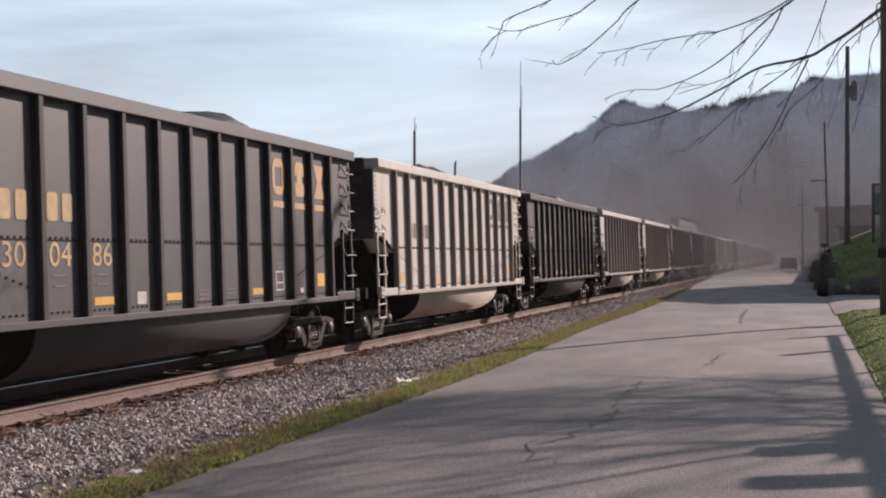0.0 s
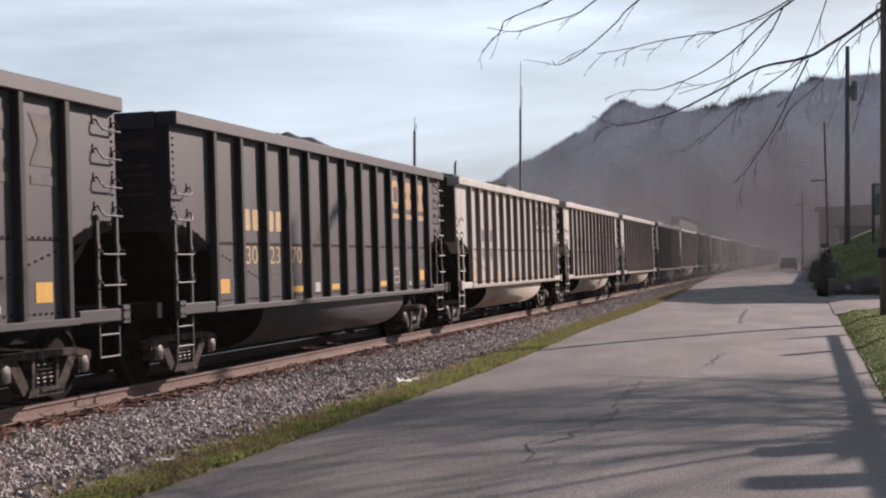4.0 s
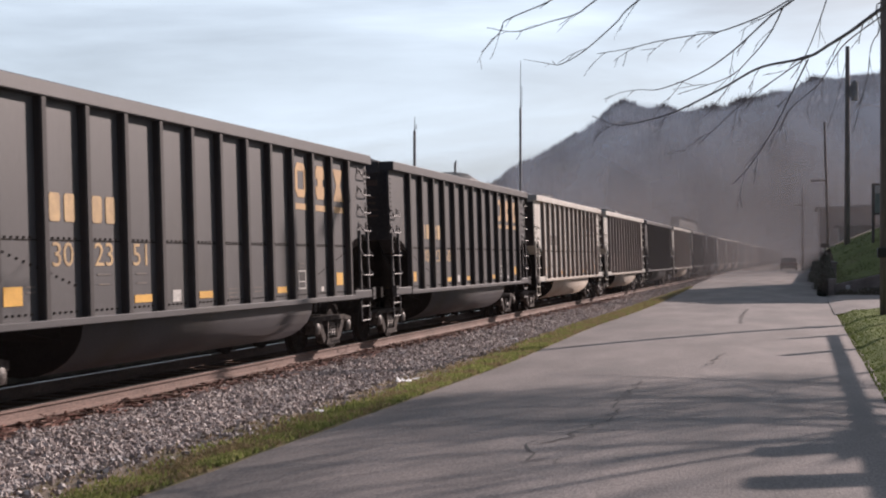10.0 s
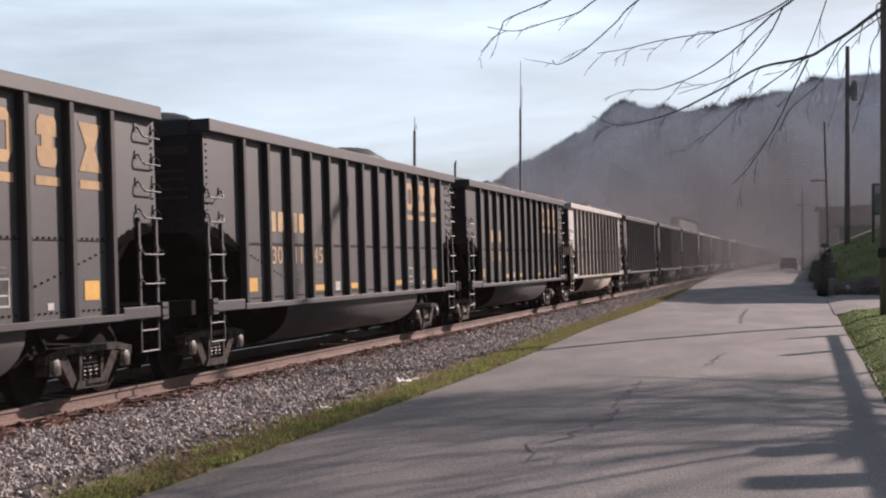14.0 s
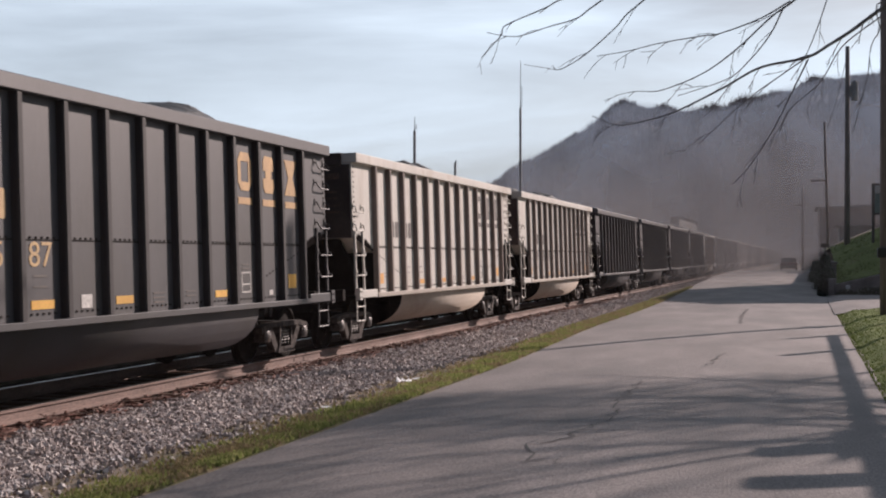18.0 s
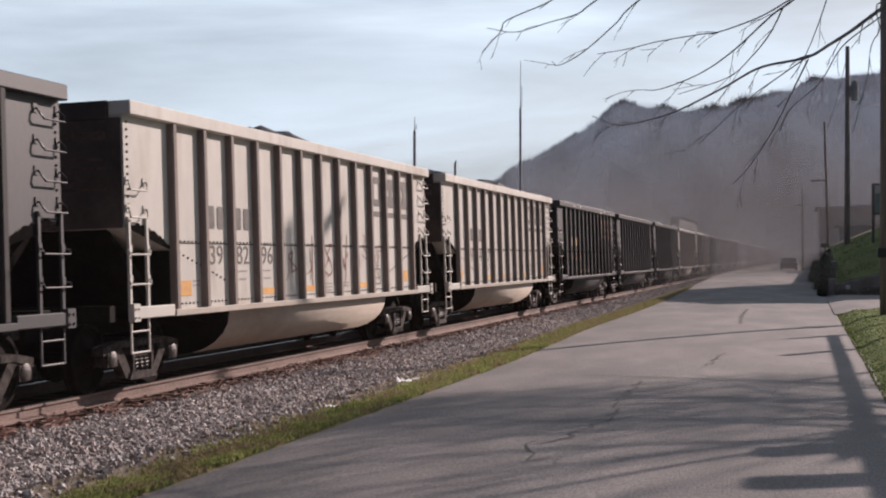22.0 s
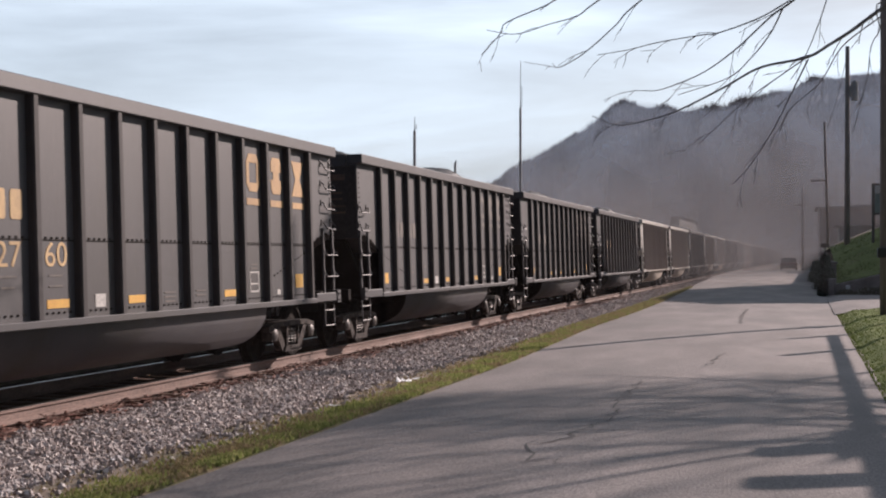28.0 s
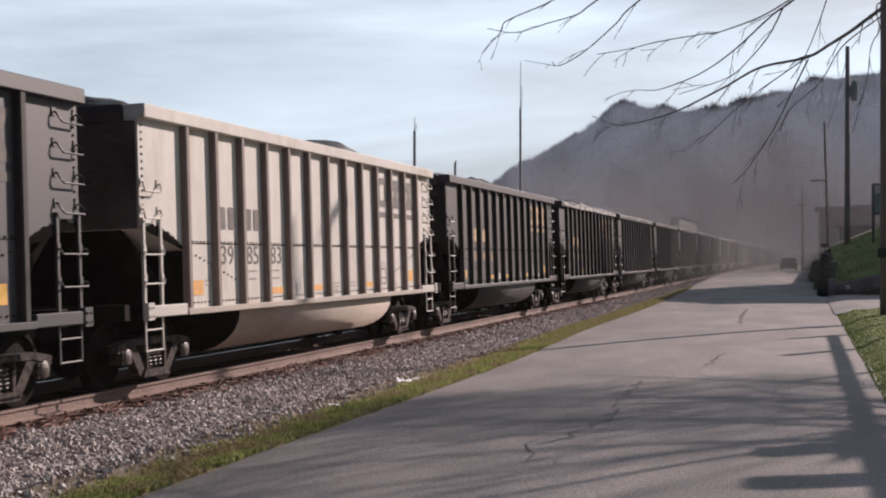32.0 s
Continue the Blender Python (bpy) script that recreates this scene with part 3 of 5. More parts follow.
    for y0, y1, z0, z1 in ((3.33, 3.70, 1.26, 1.285), (3.33, 3.70, 1.555, 1.58), (3.33, 3.355, 1.285, 1.555), (3.675, 3.70, 1.285, 1.555), (3.36, 3.67, 1.38, 1.40)):
        block(bm, SIDE, SIDE + 0.006, y0, y1, z0, z1)
    m["marks"].append(("placard_frame", mesh_of("placard_frame", bm, M_PALE if dark else M_BLACKMARK)))
    bm = bmesh.new()
    for y, z, w in ((-5.2, 1.40, 0.2), (-5.2, 1.46, 0.2), (-3.5, 1.58, 0.34), (-3.5, 1.46, 0.26), (-2.5, 1.58, 0.3), (-2.5, 1.46, 0.3),
                    (0.5, 1.32, 0.36), (0.5, 1.26, 0.36), (0.5, 1.20, 0.3), (1.5, 1.32, 0.32), (1.5, 1.26, 0.32), (3.5, 1.62, 0.26), (3.5, 1.68, 0.26)):
        block(bm, SIDE, SIDE + 0.006, y - w / 2, y + w / 2, z, z + 0.022)
    m["marks"].append(("stencil", mesh_of("stencil", bm, M_WORNMARK if dark else M_SPRAY)))
    for k in range(3):
        m["marks"].append(("emblem_block", mesh_of("emblem_block", emblem(k, 3.56 + k), M_EMBLEM if dark else M_BLACKMARK)))
    for y in (-4.74, -4.40, -3.74, -3.40):
        m["marks"].append(("initial_bar", mesh_of("initial_bar", flat_shape([shift(
            [(-0.12, 0.03), (-0.09, 0), (0.09, 0), (0.12, 0.03), (0.12, 0.30), (0.09, 0.33), (-0.09, 0.33), (-0.12, 0.30)], y + 0.1, 2.16)]), mark)))
    m["number_mat"] = mark
    bm = bmesh.new()
    for x0, x1, z0, z1 in ((-1.25, -0.45, 3.24, 3.36), (-1.2, -0.75, 2.98, 3.02), (-1.2, -0.8, 2.86, 2.90), (-1.25, -0.55, 2.72, 2.76), (-1.25, -0.5, 2.60, 2.64)):
        block(bm, x0, x1, CAR_L + 0.02, CAR_L + 0.026, z0, z1)
    m["end_stencil"] = mesh_of("end_stencil", bm, M_ENDMARK)
    return m


def truck_meshes():
    m = {"wheelset": make_wheel_mesh(), "bolster": mesh_of("bolster", boxed(-0.94, 0.94, -0.2, 0.2, 0.42, 0.68), M_FRAME)}
    for s in (-1, 1):
        m["side_frame", s], m["springs", s], m["cap", s] = make_side_frame_mesh(s), make_spring_mesh(s), make_cap_mesh(s)
    return m


FLIP = pose(0, 0, 0, 0, 0, 180)


def build_car(m, t, coal, near=True, worn=False):
    """One coal car about its middle, at rail height."""
    car = new("coal_car")

    def put(name, me, label="", at=Matrix()):
        return part(name, me, None, car, label, at=LEAN @ at)

    put("body", m["body"])
    put("coal_load", coal, "heaped black coal")
    part("center_sill", m["center_sill"], None, car)
    for s in (-1, 1):
        put("top_chord", m["chord", s])
        put("side_sill", m["sill", s])
        tub = put("tub", m["tub", s])
        for end in (Matrix(), Matrix.Diagonal((1, -1, 1, 1))):
            part("tub_end", m["tub_end", s], None, tub, "end plate coloured black for grime and shade", at=end)
        end = FLIP if s < 0 else Matrix()
        put("end_chord", m["end_chord"], "", end)
        put("bulkhead", m["bulkhead"], "soot-stained end wall, coloured darker for its shade", end)
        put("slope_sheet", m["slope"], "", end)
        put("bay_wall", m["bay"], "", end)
        if near:
            tagged(put("end_stencil", m["end_stencil"], "", end), kind="stuff")
        put("end_sill", m["end_sill"], "", end)
        part("coupler", m["coupler"], None, car, at=end)
        build_truck(car, 6.15 * s, t, near)
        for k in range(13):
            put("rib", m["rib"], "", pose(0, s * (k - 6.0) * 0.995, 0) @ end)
    mirror = Matrix.Diagonal((1, -1, 1, 1))
    for at in (Matrix(), mirror, FLIP, FLIP @ mirror):
        put("corner_sill", m["corner"], "", at)
        put("ladder", m["ladder"], "worn steel corner ladder", at)
        if near:
            put("soot_splash", m["splash"], "ragged black coal stain above the end bay", at)
            for z in (2.32, 2.67, 3.02, 3.37) if at in (Matrix(), FLIP) else (2.32, 2.67):
                put("grab_iron", m["grab"], "", at @ pose(0, 0, z))
    if near:
        tagged(put("riveting", m["rivets"], "", pose(0, 0, -0.03)), kind="stuff")
        put("seam", m["seam"], "", pose(0, 0, -0.03))
        for name, me in m["marks"]:
            mark = put(name, me, "", pose(0, 0, 0.0 if name in ("emblem_block", "initial_bar") else -0.055))
            if name == "stencil":
                mark["kind"] = "stuff"
            elif worn and name in ("emblem_block", "initial_bar"):
                mark.material_slots[0].link = "OBJECT"
                mark.material_slots[0].material = M_WORNMARK
    return car


# From the head of what is seen of the train to its tail: paint (d dark, l light) and the number's pairs where it can be read.
AHEAD = "dldlddlldldldldlldddlldl"          # cars 24 ... 1, far ones first
NEAR = {0: ("d", "300486"), -1: ("l", "397016"), -2: ("l", "397709"), -3: ("l", "398911"), -4: ("d", "302370"), -5: ("d", ""), -6: ("l", "397403"),
        -7: ("d", "302604"), -8: ("l", ""), -9: ("l", ""), -10: ("d", "302350"), -11: ("d", "302351"), -12: ("d", "301129"), -13: ("l", "398502"),
        -14: ("d", "302881"), -15: ("d", "301145"), -16: ("d", "300452"), -17: ("d", ""), -18: ("l", "397821"), -19: ("l", ""), -20: ("d", "301587"),
        -21: ("d", "300636"), -22: ("d", "301616"), -23: ("l", "397477"), -24: ("l", "398296"), -25: ("d", "300565"), -26: ("l", "397453"),
        -27: ("l", "397391"), -28: ("d", "301262"), -29: ("d", ""), -30: ("d", ""), -31: ("d", "302760"), -32: ("d", "301209"), -33: ("d", "300215"),
        -34: ("d", "301406"), -35: ("l", "398583"), -36: ("d", ""), -37: ("d", "")}
CARS = []


def scrawl(y, z0, z1, seed):
    """A loose sprayed stroke on one panel."""
    rng = random.Random(seed)
    bm = bmesh.new()
    for stroke in range(rng.randint(3, 5)):
        c, lo, hi = y + rng.uniform(-0.22, 0.22), rng.uniform(z0, z0 + 0.6 * (z1 - z0)), rng.uniform(z0 + 0.5 * (z1 - z0), z1)
        pts = [(c + rng.uniform(-0.14, 0.14), lo + (hi - lo) * k / 4 + rng.uniform(-0.05, 0.05)) for k in range(rng.randint(3, 5))]
        run = bez([(0, min(y + 0.36, max(y - 0.36, p)), q) for p, q in pts], 4)
        w = rng.uniform(0.012, 0.022)
        for p, q in zip(run, run[1:]):
            d = (q - p).normalized()
            side = Vector((0, -d.z, d.y)) * w
            e, lift = d * w * 0.6, SIDE + 0.005 + 0.001 * stroke
            bm.faces.new([bm.verts.new((lift, c.y, c.z)) for c in (p - e - side, q + e - side, q + e + side, p - e + side)])
    return bm


# car: paint, first and last panel, lowest and highest place, seed
SCRAWLED = {-16: (M_SPRAY, 6, 8, 1.25, 1.95, 120), -24: (M_SCRAWL, 4, 9, 1.2, 2.45, 3), -8: (M_SPRAY, 3, 8, 1.25, 1.95, 40), -6: (M_SPRAY, 6, 11, 1.2, 1.9, 60), -12: (M_PALE, 1, 1, 1.3, 1.6, 90)}


def pale_stain(seed, count):
    """White droppings and scraped paint along the top chord."""
    rng = random.Random(seed)
    bm = bmesh.new()
    for k in range(count):
        y, z, w, h = rng.uniform(-7.1, 7.1), rng.uniform(3.585, 3.68), rng.uniform(0.05, 0.35), rng.uniform(0.012, 0.05)
        pts = [(y + w * math.cos(j * 1.05) * rng.uniform(0.5, 1), min(3.699, z + h * math.sin(j * 1.05) * rng.uniform(0.6, 1.2))) for j in range(6)]
        bm.faces.new([bm.verts.new((1.609, p, q)) for p, q in pts])
    return bm


STAINED = {-33: 110, -32: 12, -22: 10}


def build_train():
    t, paints = truck_meshes(), {"d": car_meshes(M_DARK), "l": car_meshes(M_LIGHT)}
    coals = [coal_mesh(k) for k in range(5)]
    tags = {"d": ("dark grey ribbed steel coal car heaped with coal", "coal car"), "l": ("dirty cream ribbed steel coal car heaped with coal", "coal car")}
    glyphs = {}
    for i in range(24, -38, -1):
        paint, number = NEAR[i] if i <= 0 else (AHEAD[24 - i], "")
        car = build_car(paints[paint], t, coals[(i * 7) % 5], near=i <= 3, worn=paint == "d" and not number)
        tagged(car, *tags[paint], group="coal train")
        for k in range(len(number) // 2):
            key = (number[2 * k:2 * k + 2], paint)
            if key not in glyphs:
                glyphs[key] = glyph_mesh(key[0], paints[paint]["number_mat"], 0.43)
            part("number", glyphs[key], None, car, at=LEAN @ pose(SIDE + 0.004, -4.48 + k, 1.765) @ Matrix.Diagonal((1, 1.22, 0.94, 1)))
        if i in STAINED:
            tagged(part("pale_stain", pale_stain(-i, STAINED[i]), M_PALE, car, "white droppings along the top chord", at=LEAN), kind="stuff")
        if i in SCRAWLED:
            colour, first, last, z0, z1, seed = SCRAWLED[i]
            for k in range(first, last + 1):
                part("spray_paint", scrawl(-5.46 + k, z0, z1, seed + k), colour, car, "sprayed scrawl", at=LEAN)
        CARS.append((i, car))


build_train()


# ---- hill ----
RIDGE = ((820, 376), (860, 343), (900, 312), (960, 281), (1030, 241), (1075, 203), (1100, 190), (1180, 201), (1213, 206), (1278, 206), (1330, 193), (1351, 188),
         (1400, 172), (1443, 159), (1500, 152), (1568, 147), (1700, 125), (2100, 110))


def ridge_height(az):
    """Height of the ridge at a bearing, as a rise over run."""
    px = 784 + 2503 * math.tan(az + radians(14.34))
    for (a, b), (c, d) in zip(RIDGE, RIDGE[1:]):
        if px <= c:
            u = max(0.0, (px - a) / (c - a))
            return max(0.0, (456 - (b + (d - b) * u)) / 2503)
    return 0.142


def hill_z(az, r):
    d = 1250
    up = min(1.0, max(0.0, (r - 600) / (d - 600))) ** 0.85 * (1 - 0.5 * smooth(d, 2000, r))
    n = noise.noise((math.sin(az) * r * 0.006, math.cos(az) * r * 0.006, 0)) + 0.5 * noise.noise((math.sin(az) * r * 0.017, math.cos(az) * r * 0.017, 2))
    return ridge_height(az) * d * up + n * 10 * up * (1 - smooth(0.8, 1.0, up)) - 2


def build_hill():
    azs = [radians(-15 + 0.35 * i) for i in range(150)]
    rs = [560 + 36 * j for j in range(42)]
    verts = [(r * math.sin(a), r * math.cos(a), hill_z(a, r)) for r in rs for a in azs]
    w = len(azs)
    faces = [(j * w + i, j * w + i + 1, (j + 1) * w + i + 1, (j + 1) * w + i) for j in range(len(rs) - 1) for i in range(w - 1)]
    me = bpy.data.meshes.new("hill")
    me.from_pydata(verts, [], faces)
    me.materials.append(M_WOODS)
    me.polygons.foreach_set("use_smooth", [True] * len(faces))
    tagged(new("hill", me), "steep wooded hill with bare brown winter trees", "hill", kind="structure")
    rng = random.Random(11)
    verts, faces = [], []
    for i in range(24000):
        a = radians(rng.uniform(-14.5, 20))
        r = rng.uniform(640, 1290) if i % 4 else rng.uniform(1200, 1256)
        z0 = hill_z(a, r)
        if z0 < 3:
            continue
        x, y, h = r * math.sin(a), r * math.cos(a), rng.uniform(5, 10) * (1.3 + 0.9 * noise.noise((a * 60, r * 0.01, 0)))
        for k in range(9):
            b = rng.uniform(0, 6.28)
            s, lo, hi = rng.uniform(0.5, 2.6), h * rng.uniform(0.3, 0.7), h * rng.uniform(0.6, 1.0)
            n = len(verts)
            cx, cy = math.cos(b), math.sin(b)
            verts += [(x, y, z0 - 1), (x + cx * s, y + cy * s, z0 + hi), (x + cx * s * 0.5 + cy * 0.2, y + cy * s * 0.5 - cx * 0.2, z0 + lo)]
            faces.append((n, n + 1, n + 2))
    me = bpy.data.meshes.new("hill_trees")
    me.from_pydata(verts, [], faces)
    me.materials.append(M_WOODS)
    tagged(new("hill_trees", me), "leafless grey-brown trees covering the hill", "woods", kind="stuff")


build_hill()


# ---- poles, signs, buildings ----
def bearing(px, y):
    """Sideways place, at a distance along the track, fitted to pixel column px of the camera's view."""
    return y * math.tan(math.atan((px - 784) / 2503) - radians(14.34))


def utility_pole(x, y, z, h, r, lean=(0, 0), arms=(), drum=None, box=None):
    pole = new("utility_pole")
    pole.matrix_basis = pose(x, y, z - 0.3, lean[1], lean[0], 0)
    bm = bmesh.new()
    tube(bm, [(0, 0, 0), (0, 0, h / 2), (0, 0, h + 0.3)], r, r * 0.72, 10)
    part("shaft", bm, M_POLE, pole, smooth=True)
    for az, w, off in arms:
        part("crossarm", boxed(off - w, off + w, -r - 0.1, -r, az - 0.06, az + 0.06, bevel=0.01), M_POLE, pole)
        for k in (-0.9, -0.4, 0.4, 0.9):
            bm = bmesh.new()
            tube(bm, [(off + k * w, -r - 0.05, az + 0.06), (off + k * w, -r - 0.05, az + 0.2)], 0.04, 0.03, 8)
            part("insulator", bm, M_GREYWALL, pole)
    if drum:
        bm = bmesh.new()
        tube(bm, [(r + 0.22, 0, drum - 0.5), (r + 0.22, 0, drum + 0.5)], 0.19, sides=14)
        tube(bm, [(r + 0.22, 0, drum + 0.5), (r + 0.22, 0, drum + 0.6)], 0.15, 0.08, sides=10)
        part("transformer", bm, M_STEEL, pole, "grey transformer can")
        part("bracket", boxed(0, r + 0.1, -0.05, 0.05, drum - 0.3, drum + 0.3), M_STEEL, pole)
    if box:
        part("strap_box", boxed(-r - 0.06, r + 0.06, -r - 0.06, r + 0.06, box - 0.14, box + 0.14, bevel=0.02), M_BLACK, pole)
    return tagged(pole, "weathered timber utility pole on the roadside bank", "utility pole", group="utility poles")


utility_pole(2.25, 80, 2.6, 10.75, 0.16, (0.2, 0), (), 8.6)
utility_pole(1.9, 120, 2.6, 10.35, 0.13, (-1.6, 0), ((5.85, 0.6, -0.62),))
utility_pole(-0.2, 172, 0.3, 9.6, 0.16, (0, 0), ((8.0, 0.8, -0.2),))
near_pole = utility_pole(bearing(1567, 42.9), 42.9, 0.3, 12.5, 0.16, (0, 0), (), None, 2.0)
# Unseen arm and lamp head, added for a spot of shade on the cars.
bm = bmesh.new()
tube(bm, bez([(0, 0, 11.5), (-0.5, 0, 11.8), (-1.0, 0.0, 11.86)], 4), 0.022, sides=6)
part("lamp_arm", bm, M_STEEL, near_pole)
bm = bmesh.new()
tube(bm, [(-0.9, 0, 11.86), (-1.0, 0, 11.87), (-1.4, 0, 11.85), (-1.5, 0, 11.83)], 0.15, 0.1, 8)
part("lamp_head", bm, M_STEEL, near_pole, "unseen grey lamp head added for its shadow")


def antenna(x, y, top, mast, r):
    a = new("antenna_mast")
    a.matrix_basis = pose(x, y, 0)
    bm = bmesh.new()
    tube(bm, [(0, 0, -0.3), (0, 0, mast)], r, r * 0.85, 10)
    part("mast", bm, M_STEEL, a)
    bm = bmesh.new()
    tube(bm, [(0, 0, mast), (0, 0, (mast + top) / 2), (0.03, 0, top)], r * 0.32, r * 0.18, 6)
    part("whip", bm, M_STEEL, a)
    bm = bmesh.new()
    tube(bm, [(0.12, 0, mast + 0.1), (0.12, 0, mast + (top - mast) * 0.45)], r * 0.25, sides=5)
    block(bm, -0.02, 0.14, -0.02, 0.02, mast + 0.1, mast + 0.16)
    part("side_antenna", bm, M_STEEL, a)
    return tagged(a, "tall slender grey steel antenna mast beyond the train", "antenna mast")


antenna(bearing(921, 110), 110, 1.87 + 360 / 2584 * 112, 1.87 + 273 / 2584 * 112, 0.11)
antenna(bearing(733.5, 90), 90, 1.87 + 255 / 2584 * 94, 1.87 + 230 / 2584 * 94, 0.11)
antenna(bearing(805.5, 110), 110, 1.87 + 174 / 2584 * 114, 1.87 + 172 / 2584 * 114, 0.12)


def sign_board():
    s = new("roadside_sign")
    s.matrix_basis = pose(3.32, 73.6, bank_top(3.32, 73.6))
    for x in (0, 0.86):
        part("post", boxed(x - 0.07, x + 0.07, -0.06, 0.06, -0.4, 2.95), M_BLACK, s)
    for z in (1.38, 2.86):
        part("rail", boxed(0.07, 0.79, -0.04, 0.04, z, z + 0.09), M_BLACK, s)
    part("panel", boxed(0.08, 0.78, -0.03, 0.03, 2.46, 2.85), M_SIGN, s, "white sign panel")
    part("panel", boxed(0.08, 0.78, -0.03, 0.03, 1.48, 2.44), M_SIGNGREEN, s, "grey-green sign panel")
    tagged(s, "black two-post sign with white and green panels", "sign")


sign_board()


def retaining_wall():
    w = new("retaining_wall")
    part("wall_body", boxed(1.05, 1.45, 68.6, 108, -0.5, 1.56, bevel=0.04), M_CONC, w)
    part("coping", boxed(1.0, 1.5, 68.5, 108.1, 1.56, 1.66, bevel=0.02), M_CONC, w)
    bm = bmesh.new()
    extrude_y(bm, [(1.3, -0.5), (9.0, -0.5), (9.0, 1.33), (4.5, 1.33), (1.3, 0.56)], 66.2, 66.7)
    part("toe_wall", bm, M_CONC, w)
    bm = bmesh.new()
    extrude_y(bm, [(1.27, 0.56), (4.5, 1.334), (9.0, 1.334), (9.0, 1.40), (4.5, 1.40), (1.27, 0.63)], 66.14, 66.76)
    part("toe_coping", bm, M_CONC, w)
    part("end_wall", boxed(1.05, 1.4, 66.7, 68.6, -0.5, 0.9, bevel=0.04), M_CONC, w)
    part("pier", boxed(1.80, 1.98, 65.96, 66.14, -0.3, 0.62, bevel=0.015), M_SIGN, w, "pale stone pier")
    tagged(w, "weathered concrete retaining wall below the grass bank", "wall", kind="structure")


retaining_wall()


def shrub(x, y, z, rx, ry, rz, count, seed):
    """A dense dark evergreen bush of small leaves on stems."""
    rng = random.Random(seed)
    s = new("evergreen_shrub")
    s.matrix_basis = pose(x, y, z)
    bm = bmesh.new()
    for k in range(7):
        a = k * 0.9
        tube(bm, [(0, 0, -0.2), (math.cos(a) * rx * 0.3, math.sin(a) * ry * 0.3, rz * 0.8), (math.cos(a) * rx * 0.6, math.sin(a) * ry * 0.6, rz * 1.5)], 0.04, 0.015, 5)
    part("stems", bm, M_BARK, s)
    V, F = [], []
    for k in range(count):
        a, h = rng.uniform(0, 2 * math.pi), rng.random() ** 0.8
        rr = (1 - 0.55 * h * h) * rng.uniform(0.5, 1.0)
        q = Vector((math.cos(a) * rr, math.sin(a) * rr, h))
        lump = 1 + 0.55 * noise.noise(Vector((q.x * rx, q.y * ry, h * rz * 2)) * 1.1 + Vector((seed * 5, 0, 0)))
        p = Vector((q.x * rx * lump, q.y * ry, h * 2 * rz * (0.8 + 0.2 * lump)))
        u = Vector((rng.gauss(0, 1), rng.gauss(0, 1), rng.gauss(0, 1))).normalized() * rng.uniform(0.04, 0.085)
        w = u.orthogonal().normalized() * u.length * 0.45
        n = len(V)
        V += [p - u, p + w, p + u, p - w]
        F.append((n, n + 1, n + 2, n + 3))
    me = bpy.data.meshes.new("foliage")
    me.from_pydata(V, [], F)
    me.materials.append(M_LEAF)
    tagged(part("foliage", me, None, s), kind="stuff")
    tagged(s, "dark dense evergreen shrub by the retaining wall", "shrub", group="shrubs")


M_LEAF = material("evergreen_leaf", (0.042, 0.05, 0.03), (0.08, 0.088, 0.055), 3, 0.6, 0, 0, 20)
shrub(0.92, 67.6, 0.05, 0.42, 1.0, 0.93, 7000, 1)
shrub(0.86, 74, 0.25, 0.4, 4.2, 0.66, 8000, 2)
shrub(0.75, 92, 0.35, 0.5, 6, 0.6, 5000, 3)
shrub(1.75, 65.7, 0.0, 0.5, 0.35, 0.2, 1500, 4)
shrub(3.2, 65.6, 0.0, 1.1, 0.4, 0.24, 3200, 5)


def building(name, x0, x1, y0, y1, z0, h, roof, wall, label, rows=2, cols=6, gable=2.0):
    b = new(name)
    part("wall", boxed(x0, x1, y0, y1, z0 - 0.5, z0 + h), wall, b)
    bm = bmesh.new()
    xm = (x0 + x1) / 2
    extrude_y(bm, [(x0 - 0.4, z0 + h), (x1 + 0.4, z0 + h), (xm, z0 + h + gable)], y0 - 0.4, y1 + 0.4)
    part("roof", bm, roof, b, "dark pitched roof")
    for r in range(rows):
        for c in range(cols):
            x = x0 + (x1 - x0) * (c + 0.5) / cols
            z = z0 + h * (r + 0.35) / rows
            win = part("window", boxed(x - 0.55, x + 0.55, y0 - 0.06, y0 + 0.02, z - 0.1, z + 1.3), M_WHITE, b)
            part("pane", boxed(x - 0.47, x + 0.47, y0 - 0.07, y0 - 0.062, z - 0.02, z + 1.22), M_GLASS, win)
    return tagged(b, label, "building")


building("brick_building", 1.5, 16, 150, 164, 2.4, 4.6, M_GREYWALL, M_TAN, "tan brick building behind the bank with a low roof", 0, 6, 0.3)
building("grey_shed", 3.0, 18, 128, 136, 2.4, 2.2, M_GREYWALL, M_GREYWALL, "long low grey building on the bank", 0, 5, 0.2)
# Out of view, added to cast the band of shade across the road.
building("shade_house", 10, 20, 92, 107, 2.4, 13.2, M_ROOF, M_TAN, "unseen tall house added beside the road to shade it", 3, 4, 2.5)
# Slab 1.2 m wide, 35 m long, whose sunlit side fits the camera's view.
building("house_slab", -18.6, -17.4, 205, 240, 0.0, 7.7, M_GREYWALL, M_GREYWALL, "narrow grey slab, its long side fitted to the camera's view of a pale house", 0, 3, 0.08)


def overhead_wire(p, q, sag):
    bm = bmesh.new()
    p, q = Vector(p), Vector(q)
    tube(bm, [p.lerp(q, k / 10) - Vector((0, 0, sag * 4 * k / 10 * (1 - k / 10))) for k in range(11)], 0.016, sides=5)
    tagged(part("overhead_wire", bm, M_RUBBER), "thin black overhead service wire", "wire", group="overhead wires")


overhead_wire((2.3, 80, 10.25), (10.0, 92.0, 10.9), 0.12)
overhead_wire((2.27, 80, 12.9), (1.75, 120, 12.4), 0.5)


